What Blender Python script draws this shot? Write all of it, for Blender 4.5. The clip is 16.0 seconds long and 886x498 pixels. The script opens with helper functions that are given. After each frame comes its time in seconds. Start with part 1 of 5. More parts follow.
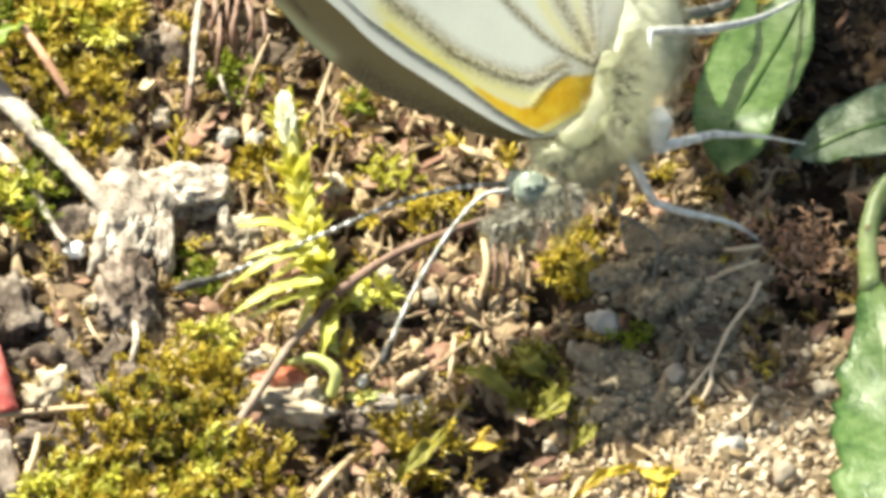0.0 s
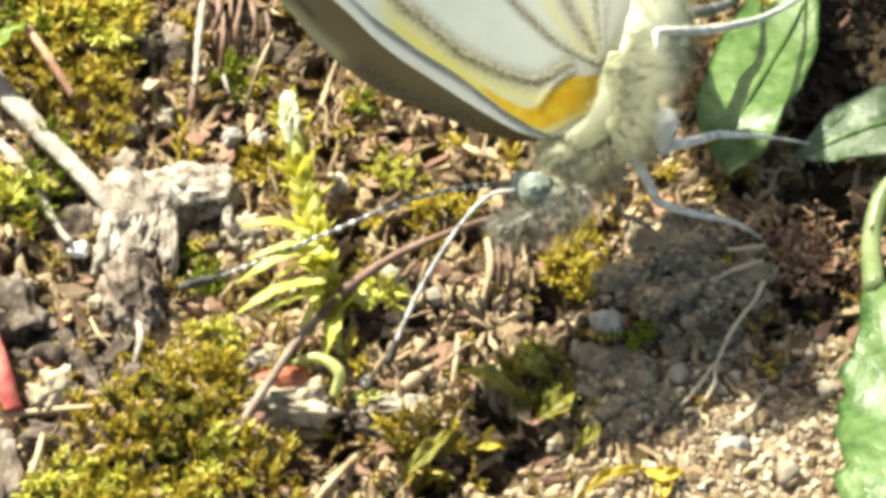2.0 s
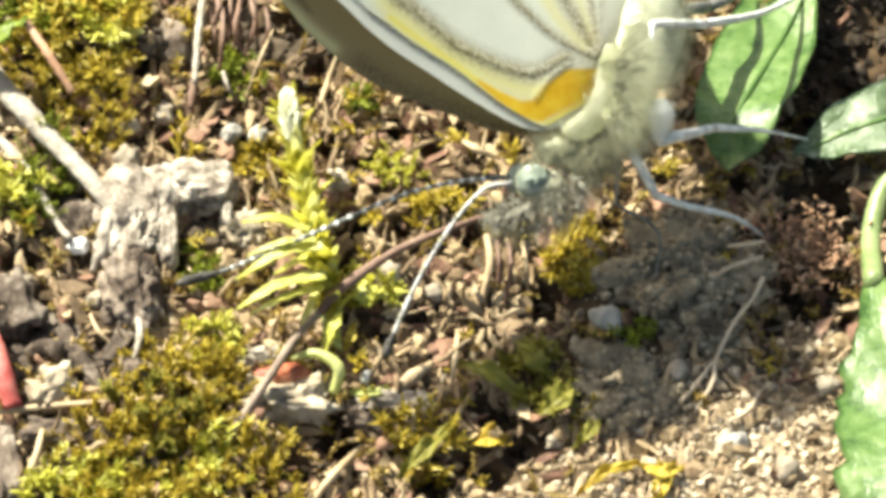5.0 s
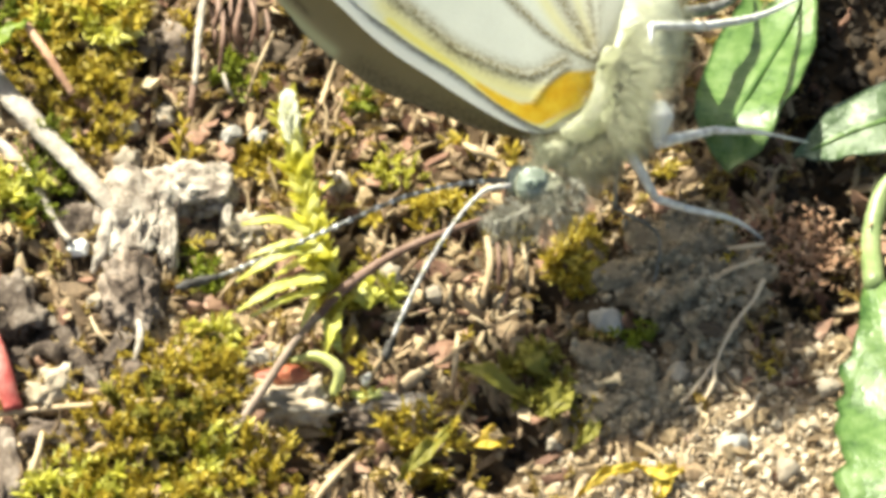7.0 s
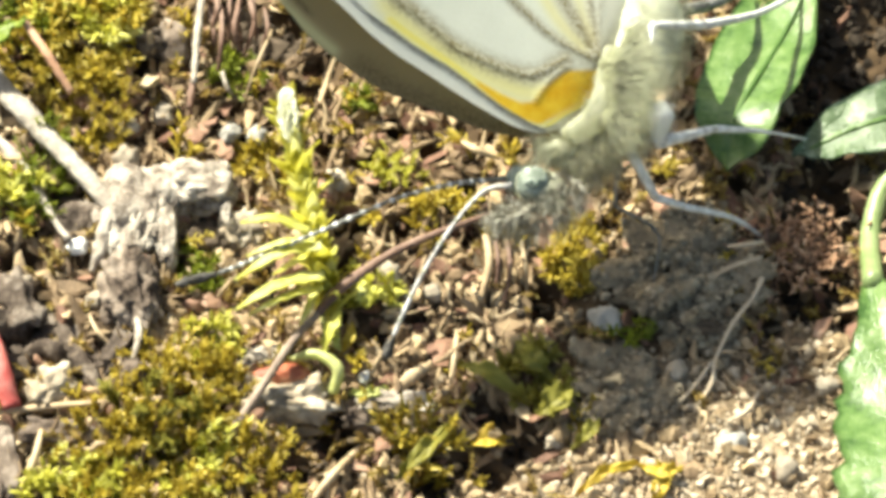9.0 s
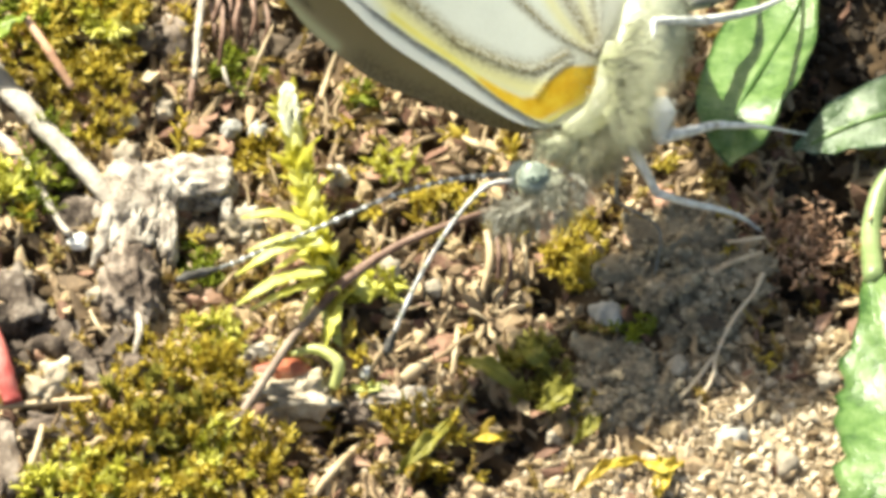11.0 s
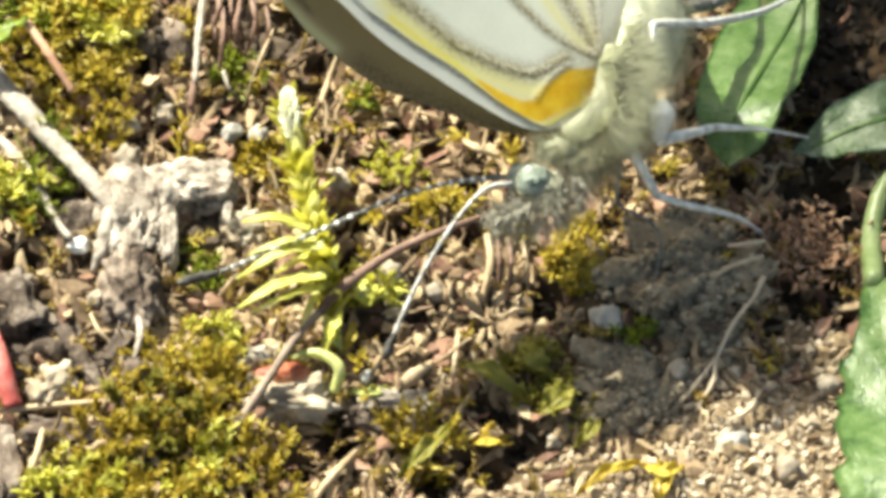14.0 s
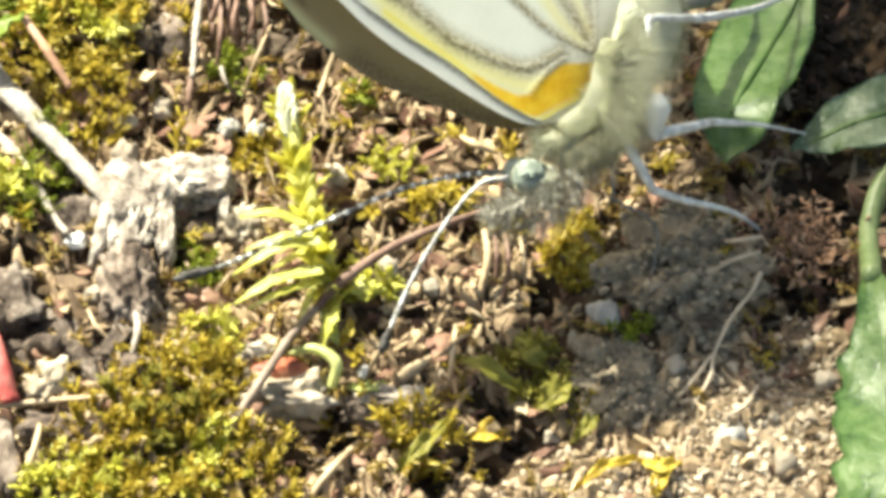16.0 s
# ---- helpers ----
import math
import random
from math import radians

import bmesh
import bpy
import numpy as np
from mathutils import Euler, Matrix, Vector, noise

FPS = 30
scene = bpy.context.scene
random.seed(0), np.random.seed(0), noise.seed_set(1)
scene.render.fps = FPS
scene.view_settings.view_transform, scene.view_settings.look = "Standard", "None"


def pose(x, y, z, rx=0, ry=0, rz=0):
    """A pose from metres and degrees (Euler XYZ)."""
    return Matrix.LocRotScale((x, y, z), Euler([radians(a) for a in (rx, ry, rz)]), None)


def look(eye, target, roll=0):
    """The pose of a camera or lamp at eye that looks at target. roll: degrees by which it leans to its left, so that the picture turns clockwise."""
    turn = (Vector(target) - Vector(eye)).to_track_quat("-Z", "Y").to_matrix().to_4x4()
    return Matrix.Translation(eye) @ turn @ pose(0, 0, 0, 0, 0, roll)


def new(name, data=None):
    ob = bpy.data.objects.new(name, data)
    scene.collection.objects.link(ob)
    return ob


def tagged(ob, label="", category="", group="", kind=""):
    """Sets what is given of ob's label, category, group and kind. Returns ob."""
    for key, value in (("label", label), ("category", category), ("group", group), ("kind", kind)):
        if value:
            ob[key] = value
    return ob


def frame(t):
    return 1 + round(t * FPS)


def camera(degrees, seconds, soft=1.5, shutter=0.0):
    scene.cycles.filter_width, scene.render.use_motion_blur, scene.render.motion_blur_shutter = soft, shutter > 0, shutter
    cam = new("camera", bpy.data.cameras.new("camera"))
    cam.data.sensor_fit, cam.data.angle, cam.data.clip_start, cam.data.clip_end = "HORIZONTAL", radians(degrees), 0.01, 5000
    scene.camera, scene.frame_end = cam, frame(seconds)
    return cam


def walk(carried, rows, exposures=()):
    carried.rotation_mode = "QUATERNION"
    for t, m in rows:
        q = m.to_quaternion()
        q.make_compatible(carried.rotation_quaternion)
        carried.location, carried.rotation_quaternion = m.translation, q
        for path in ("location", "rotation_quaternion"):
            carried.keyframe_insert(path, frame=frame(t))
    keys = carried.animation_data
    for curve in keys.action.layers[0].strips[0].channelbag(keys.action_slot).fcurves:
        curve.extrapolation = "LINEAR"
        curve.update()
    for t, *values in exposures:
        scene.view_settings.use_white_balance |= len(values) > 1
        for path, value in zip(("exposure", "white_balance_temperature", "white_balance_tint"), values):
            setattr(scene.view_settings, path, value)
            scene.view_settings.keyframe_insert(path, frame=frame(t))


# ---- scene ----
# All sizes below are in millimetres and are scaled to metres when meshes are made.
MM = 0.001
FOV, DIST, ELEV = 10.0, 171.5, 55.0


def value_noise(x, y, seed):
    """Smooth noise from 0 to 1 on a unit lattice."""
    ix, iy = np.floor(x), np.floor(y)
    fx, fy = x - ix, y - iy
    fx, fy = fx * fx * (3 - 2 * fx), fy * fy * (3 - 2 * fy)

    def h(a, b):
        s = np.sin(a * 127.1 + b * 311.7 + seed * 74.7) * 43758.5453
        return s - np.floor(s)

    low = h(ix, iy) * (1 - fx) + h(ix + 1, iy) * fx
    high = h(ix, iy + 1) * (1 - fx) + h(ix + 1, iy + 1) * fx
    return low * (1 - fy) + high * fy


MOUNDS = [(8.0, -1.6, 0.9, 3.2), (-3.4, -7.4, -0.8, 1.2), (-9.3, -7.2, 0.9, 2.8), (10.2, -8.0, 0.3, 3.5), (-13.5, -0.5, -0.5, 2.0), (-12.5, 8.5, 0.6, 2.5), (13.8, 6.6, -0.8, 2.2)]


# Hollows; several stand where leaf or wing shade darkens the ground.
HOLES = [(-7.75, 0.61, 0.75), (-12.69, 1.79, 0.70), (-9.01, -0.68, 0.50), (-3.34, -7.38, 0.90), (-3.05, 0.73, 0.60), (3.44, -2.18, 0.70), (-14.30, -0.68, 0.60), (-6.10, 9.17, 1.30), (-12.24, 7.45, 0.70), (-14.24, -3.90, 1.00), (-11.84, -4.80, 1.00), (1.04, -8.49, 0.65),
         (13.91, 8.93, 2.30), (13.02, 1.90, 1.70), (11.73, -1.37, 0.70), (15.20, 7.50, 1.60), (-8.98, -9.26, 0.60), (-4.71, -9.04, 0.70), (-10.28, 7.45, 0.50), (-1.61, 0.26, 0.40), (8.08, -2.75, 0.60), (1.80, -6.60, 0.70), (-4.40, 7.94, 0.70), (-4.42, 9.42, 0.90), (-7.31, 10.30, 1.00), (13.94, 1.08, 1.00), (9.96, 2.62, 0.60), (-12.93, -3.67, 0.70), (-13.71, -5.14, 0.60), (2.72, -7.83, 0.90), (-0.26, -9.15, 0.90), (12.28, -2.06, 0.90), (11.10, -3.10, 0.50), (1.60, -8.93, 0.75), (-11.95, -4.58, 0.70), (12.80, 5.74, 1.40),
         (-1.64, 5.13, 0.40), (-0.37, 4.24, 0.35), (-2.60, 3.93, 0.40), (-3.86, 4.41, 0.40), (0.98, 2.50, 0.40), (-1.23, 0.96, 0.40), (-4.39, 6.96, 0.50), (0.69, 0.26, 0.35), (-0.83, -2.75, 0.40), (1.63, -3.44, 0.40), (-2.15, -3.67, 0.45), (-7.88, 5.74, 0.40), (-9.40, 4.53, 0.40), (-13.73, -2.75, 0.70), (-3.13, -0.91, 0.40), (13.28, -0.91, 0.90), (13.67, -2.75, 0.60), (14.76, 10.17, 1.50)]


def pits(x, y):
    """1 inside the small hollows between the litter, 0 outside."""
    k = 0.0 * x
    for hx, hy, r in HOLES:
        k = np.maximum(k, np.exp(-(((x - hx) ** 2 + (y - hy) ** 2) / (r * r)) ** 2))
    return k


def height(x, y):
    """The ground's relief, in millimetres."""
    z = 0.9 * (value_noise(x / 6.0, y / 6.0, 1) - 0.5) + 0.55 * (value_noise(x / 2.3, y / 2.3, 2) - 0.5)
    z = z + 0.3 * (value_noise(x / 0.9, y / 0.9, 3) - 0.5) + 0.14 * (value_noise(x / 0.4, y / 0.4, 4) - 0.5)
    for mx, my, amp, r in MOUNDS:
        z = z + amp * np.exp(-((x - mx) ** 2 + (y - my) ** 2) / (r * r))
    return z - 1.1 * pits(x, y)


def unit3(v):
    v = np.array(v, float)
    return v / np.sqrt((v * v).sum())


def wing_plane(origin, normal, up):
    """Origin, normal, the way out along the wing and the way back along the body."""
    n = unit3(normal)
    e1 = np.array(up, float)
    e1 = unit3(e1 - n * (e1 @ n))
    return np.array(origin, float), n, e1, np.cross(n, e1)


def camber(a, b):
    """How far a wing's sheet dips behind its flat plane."""
    return -1.7 * (1 - np.exp(-np.sqrt(a * a + 0.12 * b * b) / 9.0))


NEAR = wing_plane((5.26, 3.23, 7.0), (0.46, -0.45, 0.762), (-0.78, 0.12, 0.615))
FAR = wing_plane((5.18, 3.41, 6.6), (0.405, -0.548, 0.73), (-0.80, 0.05, 0.50))

# ---- camera: hand-held and almost still, with a slight drift ----
cam = camera(FOV, 16.0, soft=4.4)
EYE = Vector((0, -DIST * math.cos(radians(ELEV)), DIST * math.sin(radians(ELEV)))) * MM
ACROSS, UPWARD = Vector((1, 0, 0)), Vector((0, math.sin(radians(ELEV)), math.cos(radians(ELEV))))
STEP = 30.0 / 1568 * MM
SWAY = [(0, -6.4, 3.5), (0.5, -2.3, 5.0), (1, -4.7, -0.9), (1.5, -4.4, 3.0), (2, 0.3, 3.0), (2.5, -4.2, 1.4), (3, -5.9, -6.2), (3.5, 1.3, -4.7), (4, -1.3, -6.2), (4.2, -1.4, -6.2), (6.3, 1.2, 1.5), (6.5, -0.1, -4.7), (7, 0, 0), (7.5, -13.4, -6.6), (8, 1.7, -4.0), (8.5, -2.7, -8.2), (9, -2.2, -3.1), (9.2, 0, -7), (11.3, -1, -11.3), (11.5, -4.5, -5.8), (12, -1.8, -7.2), (12.5, -2.9, -10.3), (13, -2.8, -10.3), (13.5, -1.5, -11.8), (14, 0.2, -4.8), (14.5, -0.2, -13.8), (15, -3.1, -8.5), (15.5, -4.6, -12.5), (16, -4.5, -12.6)]


def drift(dx, dy):
    """How far the camera has moved, from steps to the right and down."""
    return (UPWARD * dy - ACROSS * dx) * STEP


walk(cam, [(t, look(EYE + drift(dx, dy), drift(dx, dy))) for t, dx, dy in SWAY], exposures=[(t, stops + 0.19, 7330, 0) for t, stops in (
    (0, 1.66), (1, 1.6), (2.5, 1.5), (3.5, 1.55), (7, 1.54), (9, 1.58), (11.5, 1.65), (12.5, 1.6), (13.5, 1.55), (14, 1.5), (15, 1.5), (15.5, 1.75), (16, 1.75))])

# ---- sun and sky ----
SUN_WAY = Vector((-0.458, 0.546, 0.701)).normalized()
sun = new("sun", bpy.data.lights.new("sun", "SUN"))
sun.data.energy, sun.data.angle, sun.data.color = 4.65, radians(0.55), (1.0, 0.985, 0.945)
sun.matrix_world = look(SUN_WAY * 3, (0, 0, 0))
world = bpy.data.worlds.new("sky")
scene.world = world
world.use_nodes = True
sky = world.node_tree.nodes.new("ShaderNodeTexSky")
sky.sky_type, sky.sun_disc = "NISHITA", False
sky.sun_elevation, sky.sun_rotation = math.asin(SUN_WAY.z), math.atan2(SUN_WAY.x, SUN_WAY.y)
sky.dust_density, sky.ozone_density = 3.5, 0.8
backing = world.node_tree.nodes["Background"]
world.node_tree.links.new(sky.outputs["Color"], backing.inputs["Color"])
backing.inputs["Strength"].default_value = 0.069


# ---- materials ----
def material(name, stops, rough=0.7, grain=900.0, mix=0.5, bump=0.3, through_light=0.0, gloss=0.3, island=True, stretch=(1, 1, 1), crisp=0.0):
    """A surface whose colour runs over the stops by a piece's own chance and a two-scale grain; grain is in cycles per metre."""
    m = bpy.data.materials.new(name)
    m.use_nodes = True
    nodes, links = m.node_tree.nodes, m.node_tree.links
    shader = nodes["Principled BSDF"]
    coords, scale = nodes.new("ShaderNodeTexCoord"), nodes.new("ShaderNodeMapping")
    scale.inputs["Scale"].default_value = stretch
    links.new(coords.outputs["Object"], scale.inputs["Vector"])
    coarse, fine = nodes.new("ShaderNodeTexNoise"), nodes.new("ShaderNodeTexNoise")
    coarse.inputs["Scale"].default_value, fine.inputs["Scale"].default_value = grain, grain * 5.3
    coarse.inputs["Detail"].default_value, fine.inputs["Detail"].default_value = 3, 4
    for node in (coarse, fine):
        links.new(scale.outputs["Vector"], node.inputs["Vector"])
    both = nodes.new("ShaderNodeMath")
    both.operation = "MULTIPLY_ADD"
    links.new(fine.outputs["Fac"], both.inputs[0])
    both.inputs[1].default_value = 0.45
    links.new(coarse.outputs["Fac"], both.inputs[2])
    own = nodes.new("ShaderNodeNewGeometry") if island else nodes.new("ShaderNodeObjectInfo")
    spread = nodes.new("ShaderNodeMath")
    spread.operation = "MULTIPLY_ADD"
    links.new(own.outputs["Random Per Island" if island else "Random"], spread.inputs[0])
    spread.inputs[1].default_value = 1 - mix
    level = nodes.new("ShaderNodeMapRange")
    level.inputs["From Min"].default_value, level.inputs["From Max"].default_value = 0.45 + 0.14 * crisp, 1.0 - 0.14 * crisp
    level.inputs["To Max"].default_value = mix
    links.new(both.outputs[0], level.inputs["Value"])
    links.new(level.outputs["Result"], spread.inputs[2])
    ramp = nodes.new("ShaderNodeValToRGB")
    while len(ramp.color_ramp.elements) < len(stops):
        ramp.color_ramp.elements.new(0.5)
    for i, c in enumerate(stops):
        ramp.color_ramp.elements[i].position = i / max(1, len(stops) - 1)
        ramp.color_ramp.elements[i].color = (*c, 1)
    links.new(spread.outputs[0], ramp.inputs["Fac"])
    links.new(ramp.outputs["Color"], shader.inputs["Base Color"])
    shader.inputs["Roughness"].default_value = rough
    shader.inputs["Specular IOR Level"].default_value = gloss
    if bump:
        relief = nodes.new("ShaderNodeBump")
        relief.inputs["Strength"].default_value, relief.inputs["Distance"].default_value = bump, 0.00012
        links.new(both.outputs[0], relief.inputs["Height"])
        links.new(relief.outputs["Normal"], shader.inputs["Normal"])
    if through_light:
        back, blend = nodes.new("ShaderNodeBsdfTranslucent"), nodes.new("ShaderNodeMixShader")
        links.new(ramp.outputs["Color"], back.inputs["Color"])
        blend.inputs["Fac"].default_value = through_light
        links.new(shader.outputs[0], blend.inputs[1])
        links.new(back.outputs[0], blend.inputs[2])
        links.new(blend.outputs[0], nodes["Material Output"].inputs["Surface"])
    return m


SOIL = material("soil", [(0.035, 0.024, 0.015), (0.12, 0.085, 0.05), (0.24, 0.18, 0.115), (0.36, 0.29, 0.2)], 0.95, 500, 0.9, 0.8)
soil_nodes, soil_links = SOIL.node_tree.nodes, SOIL.node_tree.links
# Darkens litter ground and hollows: brown humus plus painted gap shade.
humus_shade = soil_nodes.new("ShaderNodeAttribute")
humus_shade.attribute_name = "humus_shade"
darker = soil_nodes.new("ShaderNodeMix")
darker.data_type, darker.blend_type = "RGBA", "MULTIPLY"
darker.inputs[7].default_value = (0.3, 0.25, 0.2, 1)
soil_links.new(humus_shade.outputs["Fac"], darker.inputs[0])
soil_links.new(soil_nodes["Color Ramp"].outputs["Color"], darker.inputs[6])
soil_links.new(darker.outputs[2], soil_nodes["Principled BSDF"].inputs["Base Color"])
CRUMB = material("crumb", [(0.022, 0.015, 0.009), (0.15, 0.1, 0.055), (0.34, 0.25, 0.145), (0.46, 0.37, 0.24)], 0.9, 1500, 0.45, 0.6)
# Dark soil with the shade of the hollows put into its colour.
HUMUS_SHADE = material("humus_shade", [(0.006, 0.0045, 0.003), (0.02, 0.014, 0.009), (0.047, 0.034, 0.023), (0.115, 0.085, 0.06)], 0.95, 1500, 0.35, 0.6)
SAND = material("sand", [(0.11, 0.08, 0.05), (0.32, 0.245, 0.165), (0.46, 0.38, 0.28), (0.54, 0.47, 0.37)], 0.85, 1500, 0.45, 0.5)
LITTER = material("dry_litter", [(0.035, 0.022, 0.014), (0.18, 0.12, 0.07), (0.34, 0.25, 0.15), (0.45, 0.37, 0.25)], 0.8, 1200, 0.4, 0.5)
CLOD = material("grey_clod", [(0.065, 0.05, 0.033), (0.235, 0.19, 0.13), (0.42, 0.35, 0.25)], 0.95, 1400, 0.5, 0.9, crisp=0.4)
PALE_WOOD = material("bleached_wood", [(0.17, 0.14, 0.115), (0.33, 0.29, 0.245), (0.47, 0.43, 0.375)], 0.8, 1500, 0.85, 0.8, crisp=0.5)
WOOD = material("weathered_wood", [(0.065, 0.047, 0.036), (0.22, 0.182, 0.148), (0.36, 0.315, 0.265), (0.47, 0.425, 0.365)], 0.8, 1600, 0.85, 1.0, crisp=0.7)
BARK = material("bark", [(0.02, 0.013, 0.009), (0.08, 0.057, 0.043), (0.16, 0.124, 0.098), (0.25, 0.205, 0.168)], 0.85, 1100, 0.85, 1.0, crisp=0.6)
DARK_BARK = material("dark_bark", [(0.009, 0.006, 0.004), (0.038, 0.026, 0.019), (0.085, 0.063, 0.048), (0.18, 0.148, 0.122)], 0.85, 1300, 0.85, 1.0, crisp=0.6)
CLAY = material("clay", [(0.16, 0.12, 0.08), (0.31, 0.25, 0.18), (0.46, 0.395, 0.305)], 0.9, 1200, 0.8, 0.9, crisp=0.8)
STRAW = material("straw", [(0.22, 0.14, 0.08), (0.38, 0.28, 0.17), (0.5, 0.41, 0.28)], 0.6, 900, 0.7, 0.3)
BROWN = material("brown_stem", [(0.07, 0.035, 0.025), (0.15, 0.085, 0.06), (0.28, 0.19, 0.15)], 0.65, 900, 0.8, 0.4)
TWIG_END = material("bare_twig", [(0.1, 0.068, 0.05), (0.2, 0.145, 0.11), (0.34, 0.28, 0.22)], 0.6, 1100, 0.8, 0.5)
RED = material("red_scale", [(0.17, 0.04, 0.025), (0.34, 0.1, 0.05), (0.46, 0.22, 0.12)], 0.5, 1100, 0.85, 0.5, 0.15, crisp=0.8)
RED_STEM = material("red_stem", [(0.3, 0.04, 0.035), (0.42, 0.09, 0.08), (0.5, 0.19, 0.16)], 0.6, 1100, 0.85, 0.5, 0.15, crisp=0.6)
CHALK = material("chalk", [(0.5, 0.48, 0.44), (0.66, 0.64, 0.6), (0.76, 0.75, 0.72)], 0.8, 1500, 0.8, 0.4)
STONE = material("pebble", [(0.15, 0.12, 0.09), (0.28, 0.235, 0.18), (0.42, 0.37, 0.3)], 0.8, 1500, 0.7, 0.5, island=False)
MOSS = material("moss", [(0.14, 0.095, 0.015), (0.32, 0.235, 0.03), (0.48, 0.375, 0.055), (0.6, 0.51, 0.16)], 0.38, 900, 0.35, 0.15, 0.42)
MOSS_BRIGHT = material("bright_moss", [(0.26, 0.24, 0.02), (0.42, 0.4, 0.05), (0.57, 0.55, 0.12), (0.7, 0.69, 0.32)], 0.5, 700, 0.35, 0.15, 0.4)
DEAD_MOSS = material("withered_moss", [(0.07, 0.04, 0.015), (0.2, 0.125, 0.035), (0.36, 0.26, 0.07), (0.5, 0.42, 0.17)], 0.6, 900, 0.35, 0.15, 0.35)
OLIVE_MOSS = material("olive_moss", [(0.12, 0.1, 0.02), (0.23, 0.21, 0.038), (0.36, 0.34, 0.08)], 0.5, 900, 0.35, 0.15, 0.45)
PALE_MOSS = material("pale_moss_tip", [(0.7, 0.71, 0.5), (0.8, 0.8, 0.66), (0.87, 0.87, 0.8)], 0.6, 900, 0.4, 0.1, 0.45)
MOSS_GREEN = material("green_moss", [(0.07, 0.09, 0.01), (0.17, 0.2, 0.018), (0.3, 0.34, 0.04)], 0.5, 900, 0.35, 0.15, 0.4)
SPROUT = material("sprout", [(0.34, 0.37, 0.08), (0.47, 0.49, 0.17), (0.57, 0.57, 0.28)], 0.4, 500, 0.9, 0.1, 0.3, 0.5)
LEAF = material("leaf", [(0.036, 0.086, 0.015), (0.08, 0.153, 0.035), (0.111, 0.188, 0.051), (0.155, 0.23, 0.082)], 0.3, 1500, 0.97, 0.6, 0.25, 0.5, crisp=0.7)
GREY_LEAF = material("greyish_leaf", [(0.045, 0.08, 0.03), (0.08, 0.125, 0.055), (0.115, 0.16, 0.085), (0.22, 0.27, 0.18)], 0.4, 1500, 0.97, 1.0, 0.15, 0.45, crisp=0.8)
SHOOT = material("yellow_moss_shoot", [(0.4, 0.36, 0.035), (0.56, 0.52, 0.07), (0.68, 0.66, 0.18), (0.8, 0.79, 0.5)], 0.5, 900, 0.45, 0.15, 0.5, crisp=0.5)
GRASS = material("grass_green", [(0.09, 0.14, 0.012), (0.19, 0.26, 0.025), (0.3, 0.36, 0.06)], 0.45, 900, 0.8, 0.3, 0.35)
RIB = material("leaf_rib", [(0.03, 0.075, 0.012), (0.05, 0.11, 0.02)], 0.5, 900, 0.9, 0.2, 0.2)
PETIOLE = material("petiole", [(0.11, 0.16, 0.05), (0.21, 0.27, 0.11), (0.31, 0.36, 0.19)], 0.4, 900, 0.9, 0.3, 0.2, 0.45)
HAIR = material("body_hair", [(0.6, 0.61, 0.44), (0.69, 0.7, 0.53), (0.78, 0.79, 0.66)], 0.6, 900, 0.3, 0.0, 0.72)
NECK = material("neck_hair", [(0.62, 0.59, 0.4), (0.72, 0.69, 0.5), (0.82, 0.79, 0.62)], 0.7, 1500, 0.4, 0.0, 0.65)
CHEST_HAIR = material("chest_hair", [(0.48, 0.43, 0.31), (0.62, 0.57, 0.44), (0.72, 0.68, 0.57)], 0.6, 900, 0.3, 0.0, 0.6)
STRAP = material("pale_moss_leaf", [(0.5, 0.48, 0.07), (0.64, 0.63, 0.17), (0.8, 0.79, 0.48)], 0.5, 900, 0.6, 0.3, 0.5, crisp=0.7)
ROOT = material("pale_root", [(0.28, 0.2, 0.13), (0.44, 0.35, 0.25), (0.56, 0.48, 0.37)], 0.7, 900, 0.7, 0.4)
PALE_STONE = material("pale_pebble", [(0.2, 0.185, 0.165), (0.3, 0.285, 0.26), (0.4, 0.38, 0.35)], 0.8, 1500, 0.7, 0.5, island=False)
CLUB = material("antenna_club", [(0.012, 0.01, 0.008), (0.03, 0.026, 0.022), (0.09, 0.085, 0.08)], 0.6, 3000, 0.9, 0.4, crisp=0.8)
FEELER = material("antenna_scales", [(0.2, 0.19, 0.18), (0.38, 0.37, 0.36), (0.6, 0.59, 0.58)], 0.5, 3000, 0.9, 0.3, crisp=0.8)
FACE_HAIR = material("face_hair", [(0.16, 0.145, 0.11), (0.36, 0.34, 0.275), (0.6, 0.58, 0.51)], 0.6, 900, 0.2, 0.0, 0.25)
SKIN = material("body_scales", [(0.6, 0.61, 0.46), (0.68, 0.69, 0.54), (0.75, 0.76, 0.64)], 0.8, 1800, 0.9, 0.3, 0.4)
COLLAR = material("collar_hair", [(0.36, 0.36, 0.23), (0.56, 0.56, 0.4), (0.72, 0.73, 0.59)], 0.6, 900, 0.2, 0.0, 0.4)
HEAD = material("head_scales", [(0.1, 0.1, 0.07), (0.25, 0.25, 0.18), (0.4, 0.4, 0.32)], 0.7, 2500, 0.9, 0.5)
LEG = material("leg_scales", [(0.36, 0.36, 0.35), (0.6, 0.6, 0.58), (0.76, 0.76, 0.74)], 0.5, 2500, 0.9, 0.5, 0.0, 0.4, crisp=0.8)
WHITE_SCALES = material("white_leg_scales", [(0.74, 0.74, 0.72), (0.82, 0.82, 0.8), (0.88, 0.88, 0.87)], 0.6, 2500, 0.9, 0.3, 0.55)
LEG_DARK = material("dark_leg", [(0.05, 0.05, 0.045), (0.13, 0.13, 0.12), (0.25, 0.25, 0.25)], 0.45, 2500, 0.9, 0.3)
